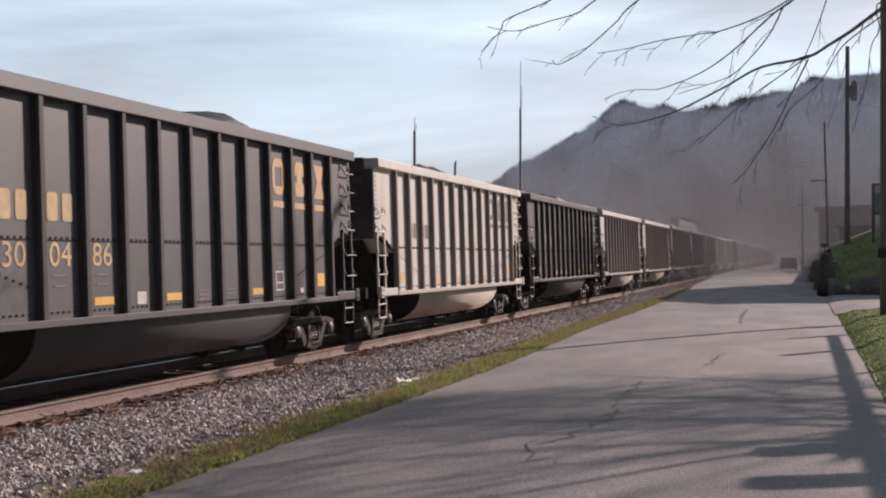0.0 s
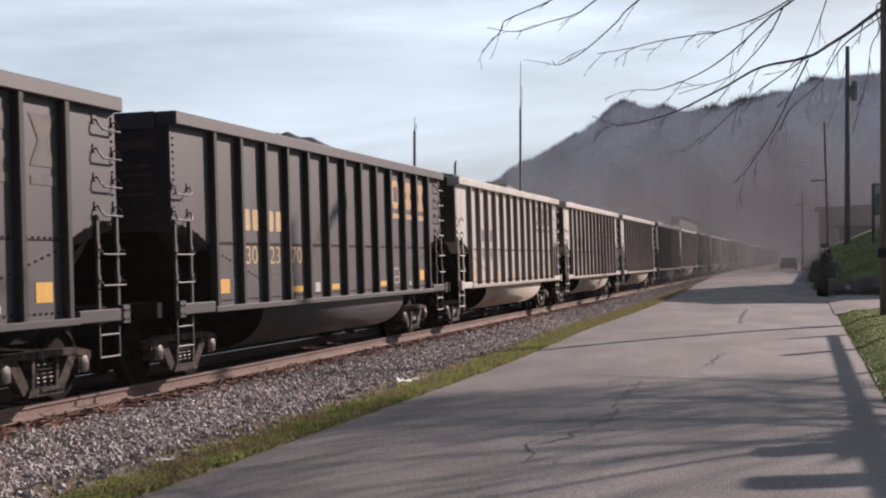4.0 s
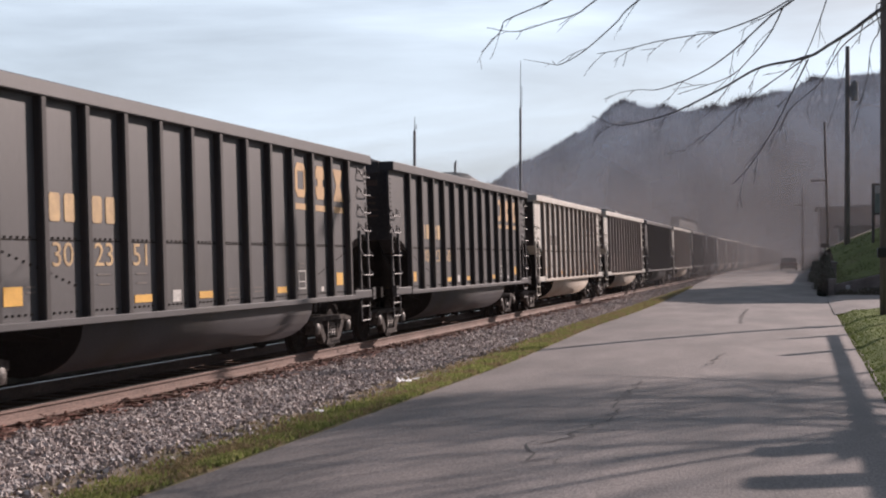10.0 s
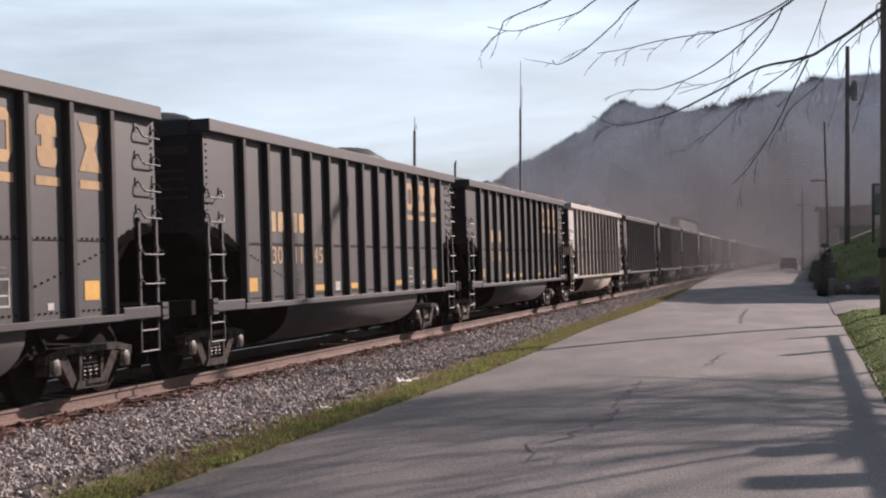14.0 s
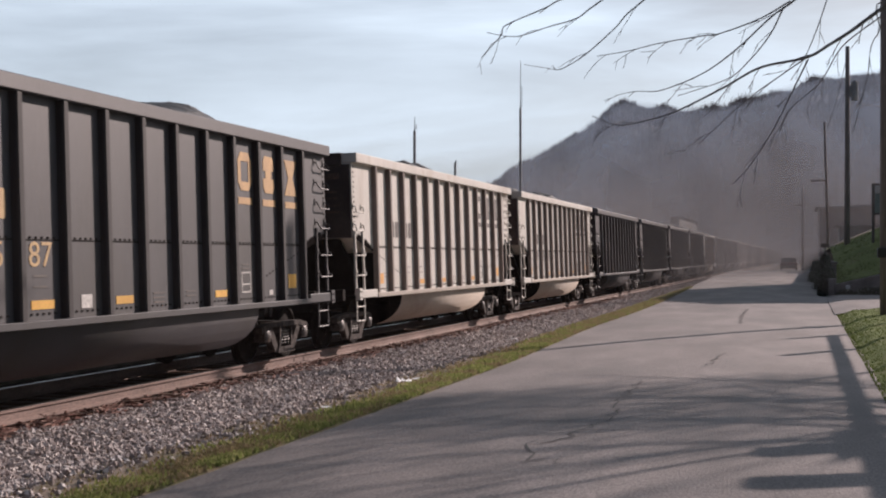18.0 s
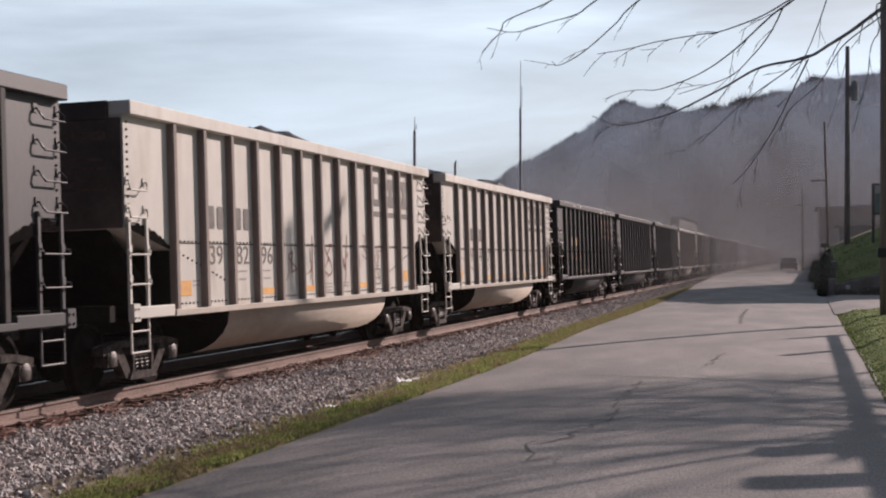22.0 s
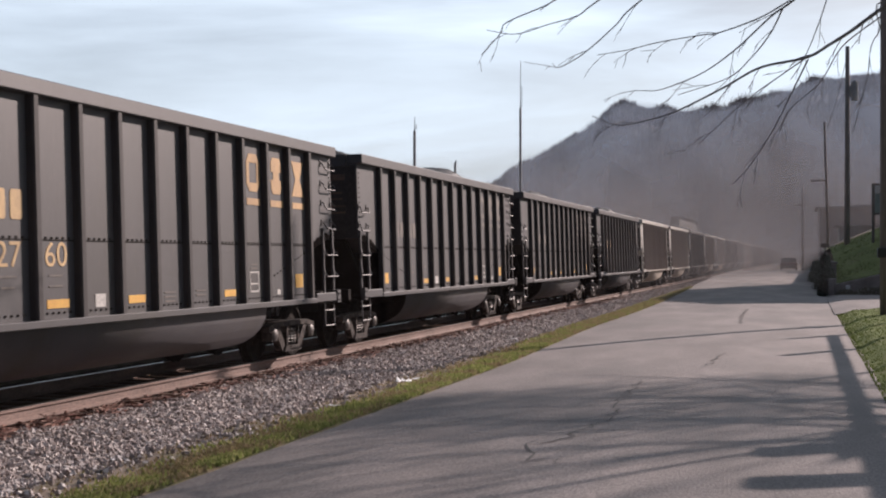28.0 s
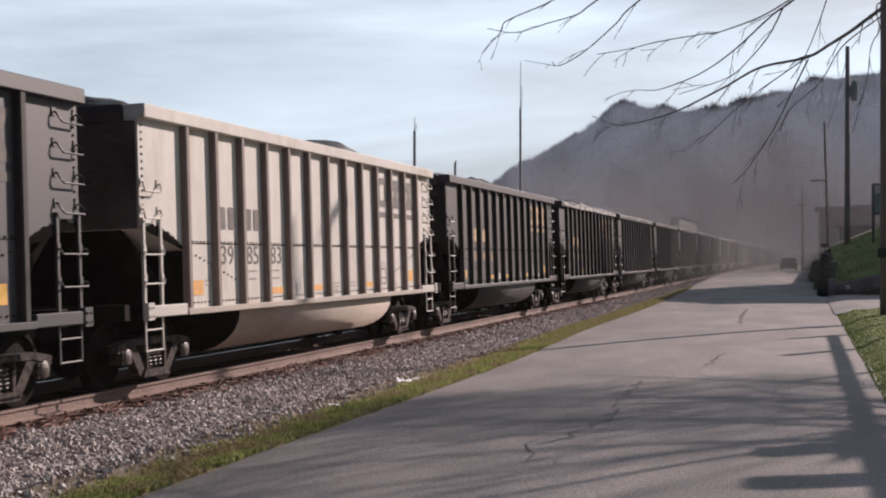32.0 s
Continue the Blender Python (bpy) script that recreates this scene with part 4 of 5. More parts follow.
def street_sign():
    s = new("street_sign")
    s.matrix_basis = pose(1.25, 92, 2.0)
    part("post", boxed(-0.04, 0.04, -0.04, 0.04, -0.2, 0.75), M_BLACK, s)
    part("blade", boxed(-0.25, 0.28, -0.02, 0.02, 0.5, 0.72), M_BLACK, s)
    tagged(s, "small dark street sign on a post by the wall", "sign")


street_sign()


def shade_frame():
    # Stands out of view; posts, braces, panel and beam added for their shadows.
    f = new("shade_frame")
    for y, w in ((41.6, 0.08), (36.0, 0.09), (30.0, 0.05)):
        part("post", boxed(4.0 - w, 4.0 + w, y - w, y + w, 0.2, 4.33), M_POLE, f)
    for top, lean in ((22.36, 1.03), (20.47, 1.31)):
        bm = bmesh.new()
        foot = top - lean * 4.13
        extrude_x(bm, [(foot - 0.32, 0.2), (foot + 0.32, 0.2), (top + 0.32, 4.33), (top - 0.32, 4.33)], 3.9, 4.1)
        part("brace", bm, M_POLE, f)
    part("panel", boxed(3.95, 4.05, 20.8, 22.7, 3.37, 3.62), M_POLE, f)
    part("beam", boxed(3.92, 4.08, 18.2, 41.8, 3.2, 3.36), M_POLE, f)
    tagged(f, "unseen timber frame added beside the road to cast shadow bars", "timber frame")


shade_frame()


# ---- parked car ----
def parked_car():
    c = new("parked_car")
    c.matrix_basis = pose(-1.67, 160, road_top(-1.67, 160)) @ Matrix.Diagonal((1, 1, 0.92, 1))
    bm = bmesh.new()
    extrude_x(bm, [(-2.2, 0.24), (2.2, 0.24), (2.25, 0.75), (1.2, 0.92), (-2.1, 0.95), (-2.25, 0.8)], -0.9, 0.9)
    bmesh.ops.bevel(bm, geom=bm.edges[:], offset=0.06, segments=2, affect="EDGES")
    part("body", bm, M_REDCAR, c)
    bm = bmesh.new()
    extrude_x(bm, [(-2.0, 0.93), (1.1, 0.93), (0.4, 1.48), (-1.6, 1.5)], -0.78, 0.78)
    bmesh.ops.bevel(bm, geom=bm.edges[:], offset=0.08, segments=2, affect="EDGES")
    cabin = part("cabin", bm, M_REDCAR, c)
    bm = bmesh.new()
    extrude_x(bm, [(-2.0, 1.0), (-1.97, 0.98), (-1.66, 1.42), (-1.69, 1.44)], -0.66, 0.66)
    part("rear_window", bm, M_GLASS, cabin)
    for x in (-0.78, 0.78):
        for y in (-1.4, 1.4):
            bm = bmesh.new()
            lathe_x(bm, [(x - 0.1, 0.24), (x - 0.1, 0.32), (x + 0.1, 0.32), (x + 0.1, 0.24)], 18)
            wheel = part("wheel", bmesh.new(), M_BLACK, c, at=pose(0, y, 0.32))
            part("tyre", bm, M_RUBBER, wheel)
            bm = bmesh.new()
            lathe_x(bm, [(x - 0.102, 0.2), (x + 0.102, 0.2)], 12)
            part("rim", bm, M_STEEL, wheel)
        part("tail_light", boxed(x - 0.1, x + 0.1, -2.27, -2.2, 0.68, 0.86), M_REDCAR, c)
    # The glint is put into the mirror's white colour.
    part("mirror", boxed(0.92, 1.12, 0.5, 0.6, 0.95, 1.1, bevel=0.02), M_WHITE, c, "door mirror coloured white for a sun glint")
    part("bumper", boxed(-0.88, 0.88, -2.34, -2.2, 0.4, 0.58, bevel=0.03), M_BLACK, c)
    tagged(c, "dark red car parked at the crest of the road", "car")


parked_car()


# ---- tree over the road ----
def twigs(bm, pts, r0, r1, rng, level, count, length, droop=0.1):
    """A limb with finer and finer shoots that leave it at a slant."""
    tube(bm, pts, r0, r1, 6 if level == 0 else 4)
    if level >= 2:
        return
    for c in range(count):
        k = min(len(pts) - 2, int(len(pts) * (0.22 + 0.75 * (c + rng.random()) / count)))
        d = (pts[k + 1] - pts[k]).normalized()
        side = Vector((rng.uniform(-1, 1), rng.uniform(-1, 1), rng.uniform(-1, 0.8))).normalized()
        go = (d * 1.25 + side * 0.75).normalized()
        l = length * rng.uniform(0.35, 1.0)
        p, run = pts[k].copy(), [pts[k].copy()]
        for s in range(5):
            go = (go + Vector((rng.uniform(-0.14, 0.14), rng.uniform(-0.14, 0.14), rng.uniform(-0.16, 0.1) - droop * 0.3))).normalized()
            p = p + go * l / 5
            run.append(p.copy())
        r = (r0 + (r1 - r0) * k / len(pts)) * 0.42
        twigs(bm, run, min(0.013, max(0.005, r)), 0.003, rng, level + 1, count // 3, length * 0.45, droop)


TREE_AT = Vector((9.4, 31.4, 0.6))


def seen(px, py, y):
    """Place at a distance along the track, fitted to pixel px, py of the camera's view."""
    x = bearing(px, y)
    return Vector((x, y, 1.87 + (456 - py) / 2584 * (y + 2.1 * x / 8.16 * -1)))


SWAYING = []


def build_tree():
    rng = random.Random(21)
    tree = new("bare_tree")
    tree.matrix_basis = Matrix.Translation(TREE_AT)
    bm = bmesh.new()
    tube(bm, bez([(0, 0, -0.3), (-0.1, 0.05, 2.0), (-0.3, 0.0, 4.2), (-0.2, 0.2, 6.6), (0.2, 0.3, 8.6)], 5), 0.3, 0.07, 12)
    part("trunk", bm, M_BARK, tree, smooth=True)
    for limb_pts, r, count, sways in LIMB_PLAN:
        bm = bmesh.new()
        pts = [Vector(p) - R0 for p in limb_pts]
        twigs(bm, bez(pts, 7), r * 0.85, 0.005, rng, 0, count + 1, 0.6)
        limb = part("limb", bm, M_BARK, tree, at=Matrix.Translation(R0 - TREE_AT))
        if sways:
            SWAYING.append((sways, limb))
    # unseen limbs, added and turned for where their shade falls on the road
    for k in range(26):
        a, z = k * 2.4, 4.2 + k * 0.13
        l = 5.6 - 0.05 * k
        d = Vector((math.cos(a) - 0.25, math.sin(a), 0.3))
        base = Vector((-0.25, 0.1, z))
        shade = TREE_AT + base + d * l
        shade -= SUN_DIR * shade.z / SUN_DIR.z
        if shade.y < 15.5 and shade.x > -2:
            d.y = abs(d.y) + 0.2
        bm = bmesh.new()
        twigs(bm, bez([base, base + d * l * 0.4, base + d * l * 0.75 + Vector((0, 0, 0.2)), base + d * l], 6), 0.08, 0.008, rng, 0, 9, 2.0)
        part("limb", bm, M_BARK, tree)
    # upright twigs added out of view along the sun's rays to shade the road, thickest over its middle
    V, F = [], []
    for k in range(1900):
        gx, h = rng.uniform(-4.8, 1.2), rng.uniform(7.2, 9.8)
        gy = rng.uniform(15.3, min(24.0, max(19.4, 23.2 + gx)) + rng.gauss(0, 0.5))
        if k % 5 == 0:
            gx, gy = rng.uniform(-5.2, 1.0), rng.uniform(10.0, 15.3)
        p = Vector((gx, gy, 0)) + SUN_DIR * h / SUN_DIR.z - TREE_AT
        go = Vector((rng.gauss(0, 0.16), rng.gauss(0, 0.16), 1.0)).normalized() * rng.uniform(0.7, 2.0)
        u = go.orthogonal().normalized() * rng.uniform(0.008, 0.016)
        w = go.cross(u).normalized() * u.length
        n = len(V)
        V += [p + u, p - u * 0.5 + w * 0.87, p - u * 0.5 - w * 0.87, p + go]
        F += [(n, n + 1, n + 3), (n + 1, n + 2, n + 3), (n + 2, n, n + 3)]
    me = bpy.data.meshes.new("fine_twigs")
    me.from_pydata(V, [], F)
    me.materials.append(M_BARK)
    tagged(part("fine_twigs", me, None, tree), kind="stuff")
    tagged(tree, "bare leafless roadside tree with long drooping limbs", "tree")


R0 = TREE_AT + Vector((-0.3, 0, 4.2))
def limb_line(y, *places):
    return [seen(px, py, y) for px, py in places]


UP = Vector((0, 0, 1))
# Limb paths follow pixel places in the camera's view.
LIMB_PLAN = [
    ([R0] + limb_line(19.4, (1690, -70), (1566, 12), (1510, 53), (1469, 79), (1428, 102), (1346, 120), (1282, 155), (1200, 196), (1147, 213), (1095, 222), (1048, 206)), 0.038, 8, 0.0),
    (limb_line(19.3, (1428, 102), (1381, 135), (1317, 181), (1235, 257)), 0.013, 4, 0.0),
    (limb_line(19.5, (1431, 105), (1405, 158), (1370, 228), (1329, 292), (1297, 327)), 0.016, 3, 0.0),
    ([R0 + UP * 0.8] + limb_line(20, (1700, -160), (1470, -45), (1396, 6), (1364, 29), (1300, 88), (1241, 129), (1171, 157), (1133, 159)), 0.026, 5, 0.35),
    (limb_line(20.1, (1400, -2), (1346, 29), (1276, 55), (1241, 60), (1165, 73), (1112, 86), (1057, 95)), 0.014, 5, 0.5),
    (limb_line(19.9, (1388, 10), (1364, 58), (1329, 102), (1288, 137), (1200, 167)), 0.015, 3, 0.35),
    ([R0 + UP * 1.5] + limb_line(20.6, (1600, -220), (1300, -120), (1130, 0), (1089, 41), (1033, 90), (990, 114), (977, 107)), 0.019, 3, 1.0),
    ([R0 + UP * 2.0] + limb_line(21, (1500, -280), (1200, -100), (1054, 0), (1022, 23), (972, 38), (913, 55), (862, 48)), 0.019, 4, 1.0),
    (limb_line(21, (1075, -22), (1000, -12), (963, 6), (896, 35), (887, 53), (852, 92)), 0.016, 3, 1.0),
    (limb_line(19.6, (1560, 29), (1492, 82), (1452, 146), (1399, 193), (1380, 232)), 0.013, 4, 0.0),
    ([R0] + limb_line(20.4, (1660, 10), (1555, 60), (1535, 140), (1510, 235)), 0.014, 4, 0.0),
    (limb_line(20.4, (1470, -20), (1450, 40), (1425, 100), (1400, 140)), 0.012, 2, 0.35),
]
build_tree()


# ---- bank added behind the line to keep the gaps below the cars dark ----
def bank_z(x, y):
    rise = smooth(-12.9, -15.2, x)
    return -0.3 + 2.3 * rise + rise * (0.5 * noise.noise((x * 0.9, y * 0.5, 7)) + 0.25 * noise.noise((x * 2.1, y * 1.7, 3)))


M_ADDEDBANK = material("dark_bank_fill", (0.018, 0.018, 0.014), (0.045, 0.038, 0.03), 2.5, 0.95, 0, 0.9, 14, vary=0.0, spec=0.0)
bank = grid_mesh("brush_bank", steps((-22, -12.6, 24)), steps((-30, 60, 120), (60, 260, 100)), bank_z, M_ADDEDBANK)
tagged(bank, "dark bank added behind the line to darken the gaps below the cars", "bank", kind="structure")


# ---- verges, ballast, litter ----
def island_material(name, colours, rough=0.9, thin=0.0):
    """A material whose shade differs from piece to piece of one joined mesh."""
    m = bpy.data.materials.new(name)
    m.use_nodes = True
    n, l = m.node_tree.nodes, m.node_tree.links
    geo, ramp, nz, mix = n.new("ShaderNodeNewGeometry"), n.new("ShaderNodeValToRGB"), n.new("ShaderNodeTexNoise"), n.new("ShaderNodeMix")
    el = ramp.color_ramp.elements
    while len(el) < len(colours):
        el.new(0.5)
    for k, c in enumerate(colours):
        el[k].position, el[k].color = k / (len(colours) - 1), (*c, 1)
    nz.inputs["Scale"].default_value, mix.data_type, mix.blend_type = 60, "RGBA", "MULTIPLY"
    mix.inputs["Factor"].default_value = 0.5
    l.new(geo.outputs["Random Per Island"], ramp.inputs["Fac"])
    l.new(ramp.outputs["Color"], mix.inputs["A"])
    l.new(nz.outputs["Color"], mix.inputs["B"])
    l.new(ramp.outputs["Color"], n["Principled BSDF"].inputs["Base Color"])
    n["Principled BSDF"].inputs["Roughness"].default_value = rough
    n["Principled BSDF"].inputs["Specular IOR Level"].default_value = 0.1 if thin else 0.3
    if thin:
        through_light, both = n.new("ShaderNodeBsdfTranslucent"), n.new("ShaderNodeMixShader")
        both.inputs["Fac"].default_value = thin
        l.new(ramp.outputs["Color"], through_light.inputs["Color"])
        l.new(n["Principled BSDF"].outputs["BSDF"], both.inputs[1])
        l.new(through_light.outputs["BSDF"], both.inputs[2])
        l.new(both.outputs["Shader"], n["Material Output"].inputs["Surface"])
    return m


M_STONE = island_material("crushed_stone", ((0.20, 0.165, 0.152), (0.34, 0.29, 0.268), (0.435, 0.375, 0.352), (0.53, 0.47, 0.44), (0.72, 0.66, 0.63)))
M_GRASS = island_material("grass_blades", ((0.145, 0.18, 0.058), (0.195, 0.23, 0.075), (0.25, 0.27, 0.10), (0.32, 0.305, 0.15)), thin=0.5)
M_LAWN = island_material("lawn_blades", ((0.115, 0.155, 0.046), (0.13, 0.17, 0.052), (0.15, 0.185, 0.06)), thin=0.25)
M_DRY = island_material("dry_grass", ((0.20, 0.15, 0.09), (0.34, 0.27, 0.17), (0.18, 0.18, 0.07)), thin=0.35)


def joined(name, verts, faces, mat, label, category):
    me = bpy.data.meshes.new(name)
    me.from_pydata(np.asarray(verts).tolist(), [], np.asarray(faces).tolist())
    me.materials.append(mat)
    return tagged(new(name, me), label, category, kind="stuff")


def build_stones():
    rng = np.random.default_rng(5)
    shape = np.array([(1, 0, 0), (-1, 0, 0), (0, 1, 0), (0, -1, 0), (0, 0, 1), (0, 0, -1)], float)
    tri = np.array([(0, 2, 4), (2, 1, 4), (1, 3, 4), (3, 0, 4), (2, 0, 5), (1, 2, 5), (3, 1, 5), (0, 3, 5)])
    V, F, base = [], [], 0
    for y0, y1, x0, x1, count, size in ((8.5, 20, -8.52, -5.72, 18500, 0.034), (20, 34, -8.52, -5.95, 13500, 0.036), (34, 70, -8.55, -6.1, 14000, 0.045),
                                        (70, 170, -8.8, -6.6, 9000, 0.07)):
        x = x0 + (x1 - x0) * rng.random(count)
        if x1 > -8:
            x = np.where(rng.random(count) < 0.35, x0 + (x1 - x0) * rng.random(count) ** 1.6, x)
        y = y0 + (y1 - y0) * rng.random(count)
        keep = (x < -7.05) | (rng.random(count) < np.clip((-6.1 - x) / 0.95, 0.13, 1))
        x, y = x[keep], y[keep]
        n = len(x)
        z = np.array([max(bed_z(a, b), ground_z(a, b)) for a, b in zip(x, y)]) + 0.006 + 0.02 * rng.random(n)
        r = size * (0.55 + 0.75 * rng.random(n))
        pts = shape[None] * (0.6 + 0.7 * rng.random((n, 6, 1))) + 0.3 * (rng.random((n, 6, 3)) - 0.5)
        q = rng.normal(size=(n, 4))
        q /= np.linalg.norm(q, axis=1)[:, None]
        w, a, b, c = q.T
        R = np.stack([1 - 2 * (b * b + c * c), 2 * (a * b - w * c), 2 * (a * c + w * b), 2 * (a * b + w * c), 1 - 2 * (a * a + c * c), 2 * (b * c - w * a),
                      2 * (a * c - w * b), 2 * (b * c + w * a), 1 - 2 * (a * a + b * b)], 1).reshape(n, 3, 3)
        pts = np.einsum("nij,nkj->nki", R, pts) * r[:, None, None] + np.stack([x, y, z], 1)[:, None]
        V.append(pts.reshape(-1, 3))
        F.append((tri[None] + 6 * np.arange(n)[:, None, None]).reshape(-1, 3) + base)
        base += 6 * n
    joined("ballast_stones", np.concatenate(V), np.concatenate(F), M_STONE, "pale and dark grey crushed stone ballast beside the rail", "ballast")


def build_blades(name, spots, mat, label, height, seed):
    """Three-sided blades standing at the given spots (x, y, z, scale)."""
    rng = random.Random(seed)
    verts, faces = [], []
    for x, y, z, s in spots:
        h, a = height * s * rng.uniform(0.5, 1.2), rng.uniform(0, 6.28)
        w, lean = 0.012 * s * rng.uniform(0.7, 1.5), h * rng.uniform(0.1, 0.8)
        b = a + rng.uniform(-1, 1)
        n = len(verts)
        verts += [(x - w * math.sin(a), y + w * math.cos(a), z - 0.01), (x + w * math.sin(a), y - w * math.cos(a), z - 0.01),
                  (x + lean * math.cos(b), y + lean * math.sin(b), z + h)]
        faces.append((n, n + 1, n + 2))
    joined(name, verts, faces, mat, label, "grass")


def verge_width(y):
    return 0.42 + 0.2 * noise.noise((2.0, y * 0.35, 0)) + 0.16 * noise.noise((5.0, y * 1.6, 0)) + 0.5 * smooth(20, 60, y)


def build_verges():
    ys = steps((5, 60, 150), (60, 160, 100))
    verts, faces = [], []
    for y in ys:
        e, w = road_left(y), verge_width(y)
        for u in (0, 0.15, 0.5, 0.85, 1.0):
            x = e + 0.14 - (w + 0.20) * u
            verts.append((x, y, ground_z(x, y) + (0.045 if 0 < u < 1 else -0.03) + 0.02 * noise.noise((x * 4, y * 4, 1))))
    for j in range(len(ys) - 1):
        for i in range(4):
            k = j * 5 + i
            faces.append((k, k + 5, k + 6, k + 1))
    me = bpy.data.meshes.new("grass_verge")
    me.from_pydata(verts, [], faces)
    me.materials.append(M_VERGE)
    tagged(new("grass_verge", me), "narrow strip of green grass along the road", "grass verge", kind="structure")
    xs, ys = steps((0.99, 3, 18), (3, 14, 16)), steps((4, 48, 64))
    me = grid_mesh("grass_lawn", xs, ys, lambda x, y: ground_z(x, y) + 0.02 * noise.noise((x * 2, y * 2, 0)) - 0.06 * (1 - smooth(1.0, 1.25, x)), M_TURF, 0.055)
    tagged(me, "sunlit green roadside grass", "lawn", kind="structure")
    me = grid_mesh("driveway", steps((0.95, 14, 20)), steps((47.6, 66.3, 24)), lambda x, y: max(ground_z(x, y), road_top(1.0, y)) + 0.01, M_ROAD, 0.02)
    tagged(me, "worn grey asphalt driveway joining the road", "driveway", kind="structure")
    me = grid_mesh("grass_bank", steps((1.4, 6, 24), (6, 14, 12)), steps((66.6, 76, 30), (76, 128, 30)),
                   lambda x, y: bank_top(x, y) + 0.06 * noise.noise((x, y * 0.8, 0)) + 0.03 * noise.noise((x * 4, y * 3, 5)), M_TURF)
    tagged(me, "green grass bank above the retaining wall", "grass bank", kind="structure")
    rng = random.Random(8)
    spots, dry, lawn = [], [], []
    for k in range(42000):
        y = 8 + 72 * rng.random() ** 1.9
        x = road_left(y) + 0.10 - (verge_width(y) + 0.14) * min(1.1, abs(rng.gauss(0.34, 0.33)))
        patch = noise.noise((x * 2.5, y * 1.2, 4))
        (spots if patch + rng.uniform(-0.3, 0.3) > -0.12 + 0.3 * smooth(20, 45, y) else dry).append((x, y, ground_z(x, y) + 0.05, 0.95 + 0.012 * y + 0.5 * max(0, patch)))
    for k in range(9000):
        y = 8 + 45 * rng.random()
        x = road_left(y) - verge_width(y) - abs(rng.gauss(0, 0.35))
        dry.append((x, y, ground_z(x, y) + 0.01, 0.8))
    for k in range(12000):
        y, x = rng.uniform(15, 48), 1.02 + 5 * rng.random() ** 2
        lawn.append((x, y, ground_z(x, y) + 0.07 - 0.05 * (1 - smooth(1.0, 1.25, x)), 0.9))
    for k in range(9000):
        y, x = 66.7 + 30 * rng.random() ** 1.6, rng.uniform(1.45, 7)
        lawn.append((x, y, bank_top(x, y), 1.9))
    build_blades("grass_tufts", spots, M_GRASS, "short green spring grass on the verges", 0.03, 1)
    build_blades("lawn_grass", lawn, M_LAWN, "short mown green grass beside the road", 0.03, 3)
    build_blades("dry_grass", dry, M_DRY, "dead brown grass and weeds at the edge of the ballast", 0.03, 2)


def build_track_litter():
    """Splinters and rusty scraps between the rail and the stones."""
    rng = random.Random(14)
    V, F = [], []
    for k in range(2800):
        y, x = 8.5 + 60 * rng.random() ** 1.5, -8.58 + rng.gauss(0, 0.19)
        l, w, a = rng.uniform(0.02, 0.13), rng.uniform(0.006, 0.02), rng.gauss(1.5, 0.7)
        z = RAIL_Z - 0.165 + rng.uniform(-0.01, 0.025)
        c, s, n = math.cos(a), math.sin(a), len(V)
        for dx, dy, dz in ((-l, -w, 0), (l, -w, 0), (l * 0.9, w, 0), (-l, w, 0), (rng.uniform(-l, l) * 0.5, 0, w * 1.4)):
            V.append((x + dx * c - dy * s, y + dx * s + dy * c, z + dz))
        F += [(n, n + 1, n + 4), (n + 1, n + 2, n + 4), (n + 2, n + 3, n + 4), (n + 3, n, n + 4)]
    joined("track_debris", V, F, island_material("rusty_splinters", ((0.06, 0.024, 0.018), (0.13, 0.054, 0.04), (0.22, 0.115, 0.088), (0.17, 0.125, 0.105))),
           "rusty brown splinters and scraps along the rail", "debris")


build_stones()
build_track_litter()
build_verges()


def litter(x, y, size, seed, lift=0.05):
    """A crumpled scrap of paper."""
    rng = random.Random(seed)
    bm = bmesh.new()
    g = [[bm.verts.new(((i - 2) * size * 0.25 + rng.uniform(-1, 1) * size * 0.06, (j - 1.5) * size * 0.3 + rng.uniform(-1, 1) * size * 0.06, abs(rng.gauss(0, size * 0.09))))
          for i in range(5)] for j in range(4)]
    for j in range(3):
        for i in range(4):
            bm.faces.new((g[j][i], g[j][i + 1], g[j + 1][i + 1], g[j + 1][i]))
    ob = part("paper_scrap", bm, M_PAPER, at=pose(x, y, ground_z(x, y) + lift))
    return tagged(ob, "crumpled white paper scrap on the grass verge", "litter", group="litter")


paper = litter(-5.57, 11.15, 0.14, 1)
litter(-5.78, 20.25, 0.22, 2)
litter(-5.72, 20.7, 0.12, 3)
litter(-6.93, 34.2, 0.14, 4)
litter(-6.2, 11.9, 0.05, 5)
litter(-5.95, 19.0, 0.07, 6)

# cracks and seams of the road
crack([(-2.35, 21.2), (-2.3, 18.6), (-2.16, 16.15), (-2.3, 14.9), (-2.33, 14.1), (-2.6, 13.6)], 0.016, 1)
crack([(-2.62, 14.0), (-2.62, 13.4), (-2.45, 13.0), (-2.42, 12.5), (-2.2, 12.7), (-2.12, 12.35)], 0.016, 2, 0.06)
crack([(-2.2, 16.1), (-2.7, 15.7), (-3.3, 15.4)], 0.010, 3)
crack([(-1.95, 51), (-1.9, 45), (-1.7, 40)], 0.035, 5, 0.1)
crack([(-1.5, 27.5), (-1.56, 25.8), (-1.6, 24.3)], 0.02, 6)
crack([(-4.0, 48.6), (-2.2, 50.6), (-1.4, 51.2)], 0.04, 7, 0.02)
crack([(-0.3, 52.5), (1.0, 53.5)], 0.03, 8, 0.02)
crack([(-4.2, 14.6), (-3.4, 16.2), (-2.4, 17.4)], 0.008, 9)
crack([(-0.6, 19.0), (0.2, 22.5)], 0.008, 10)


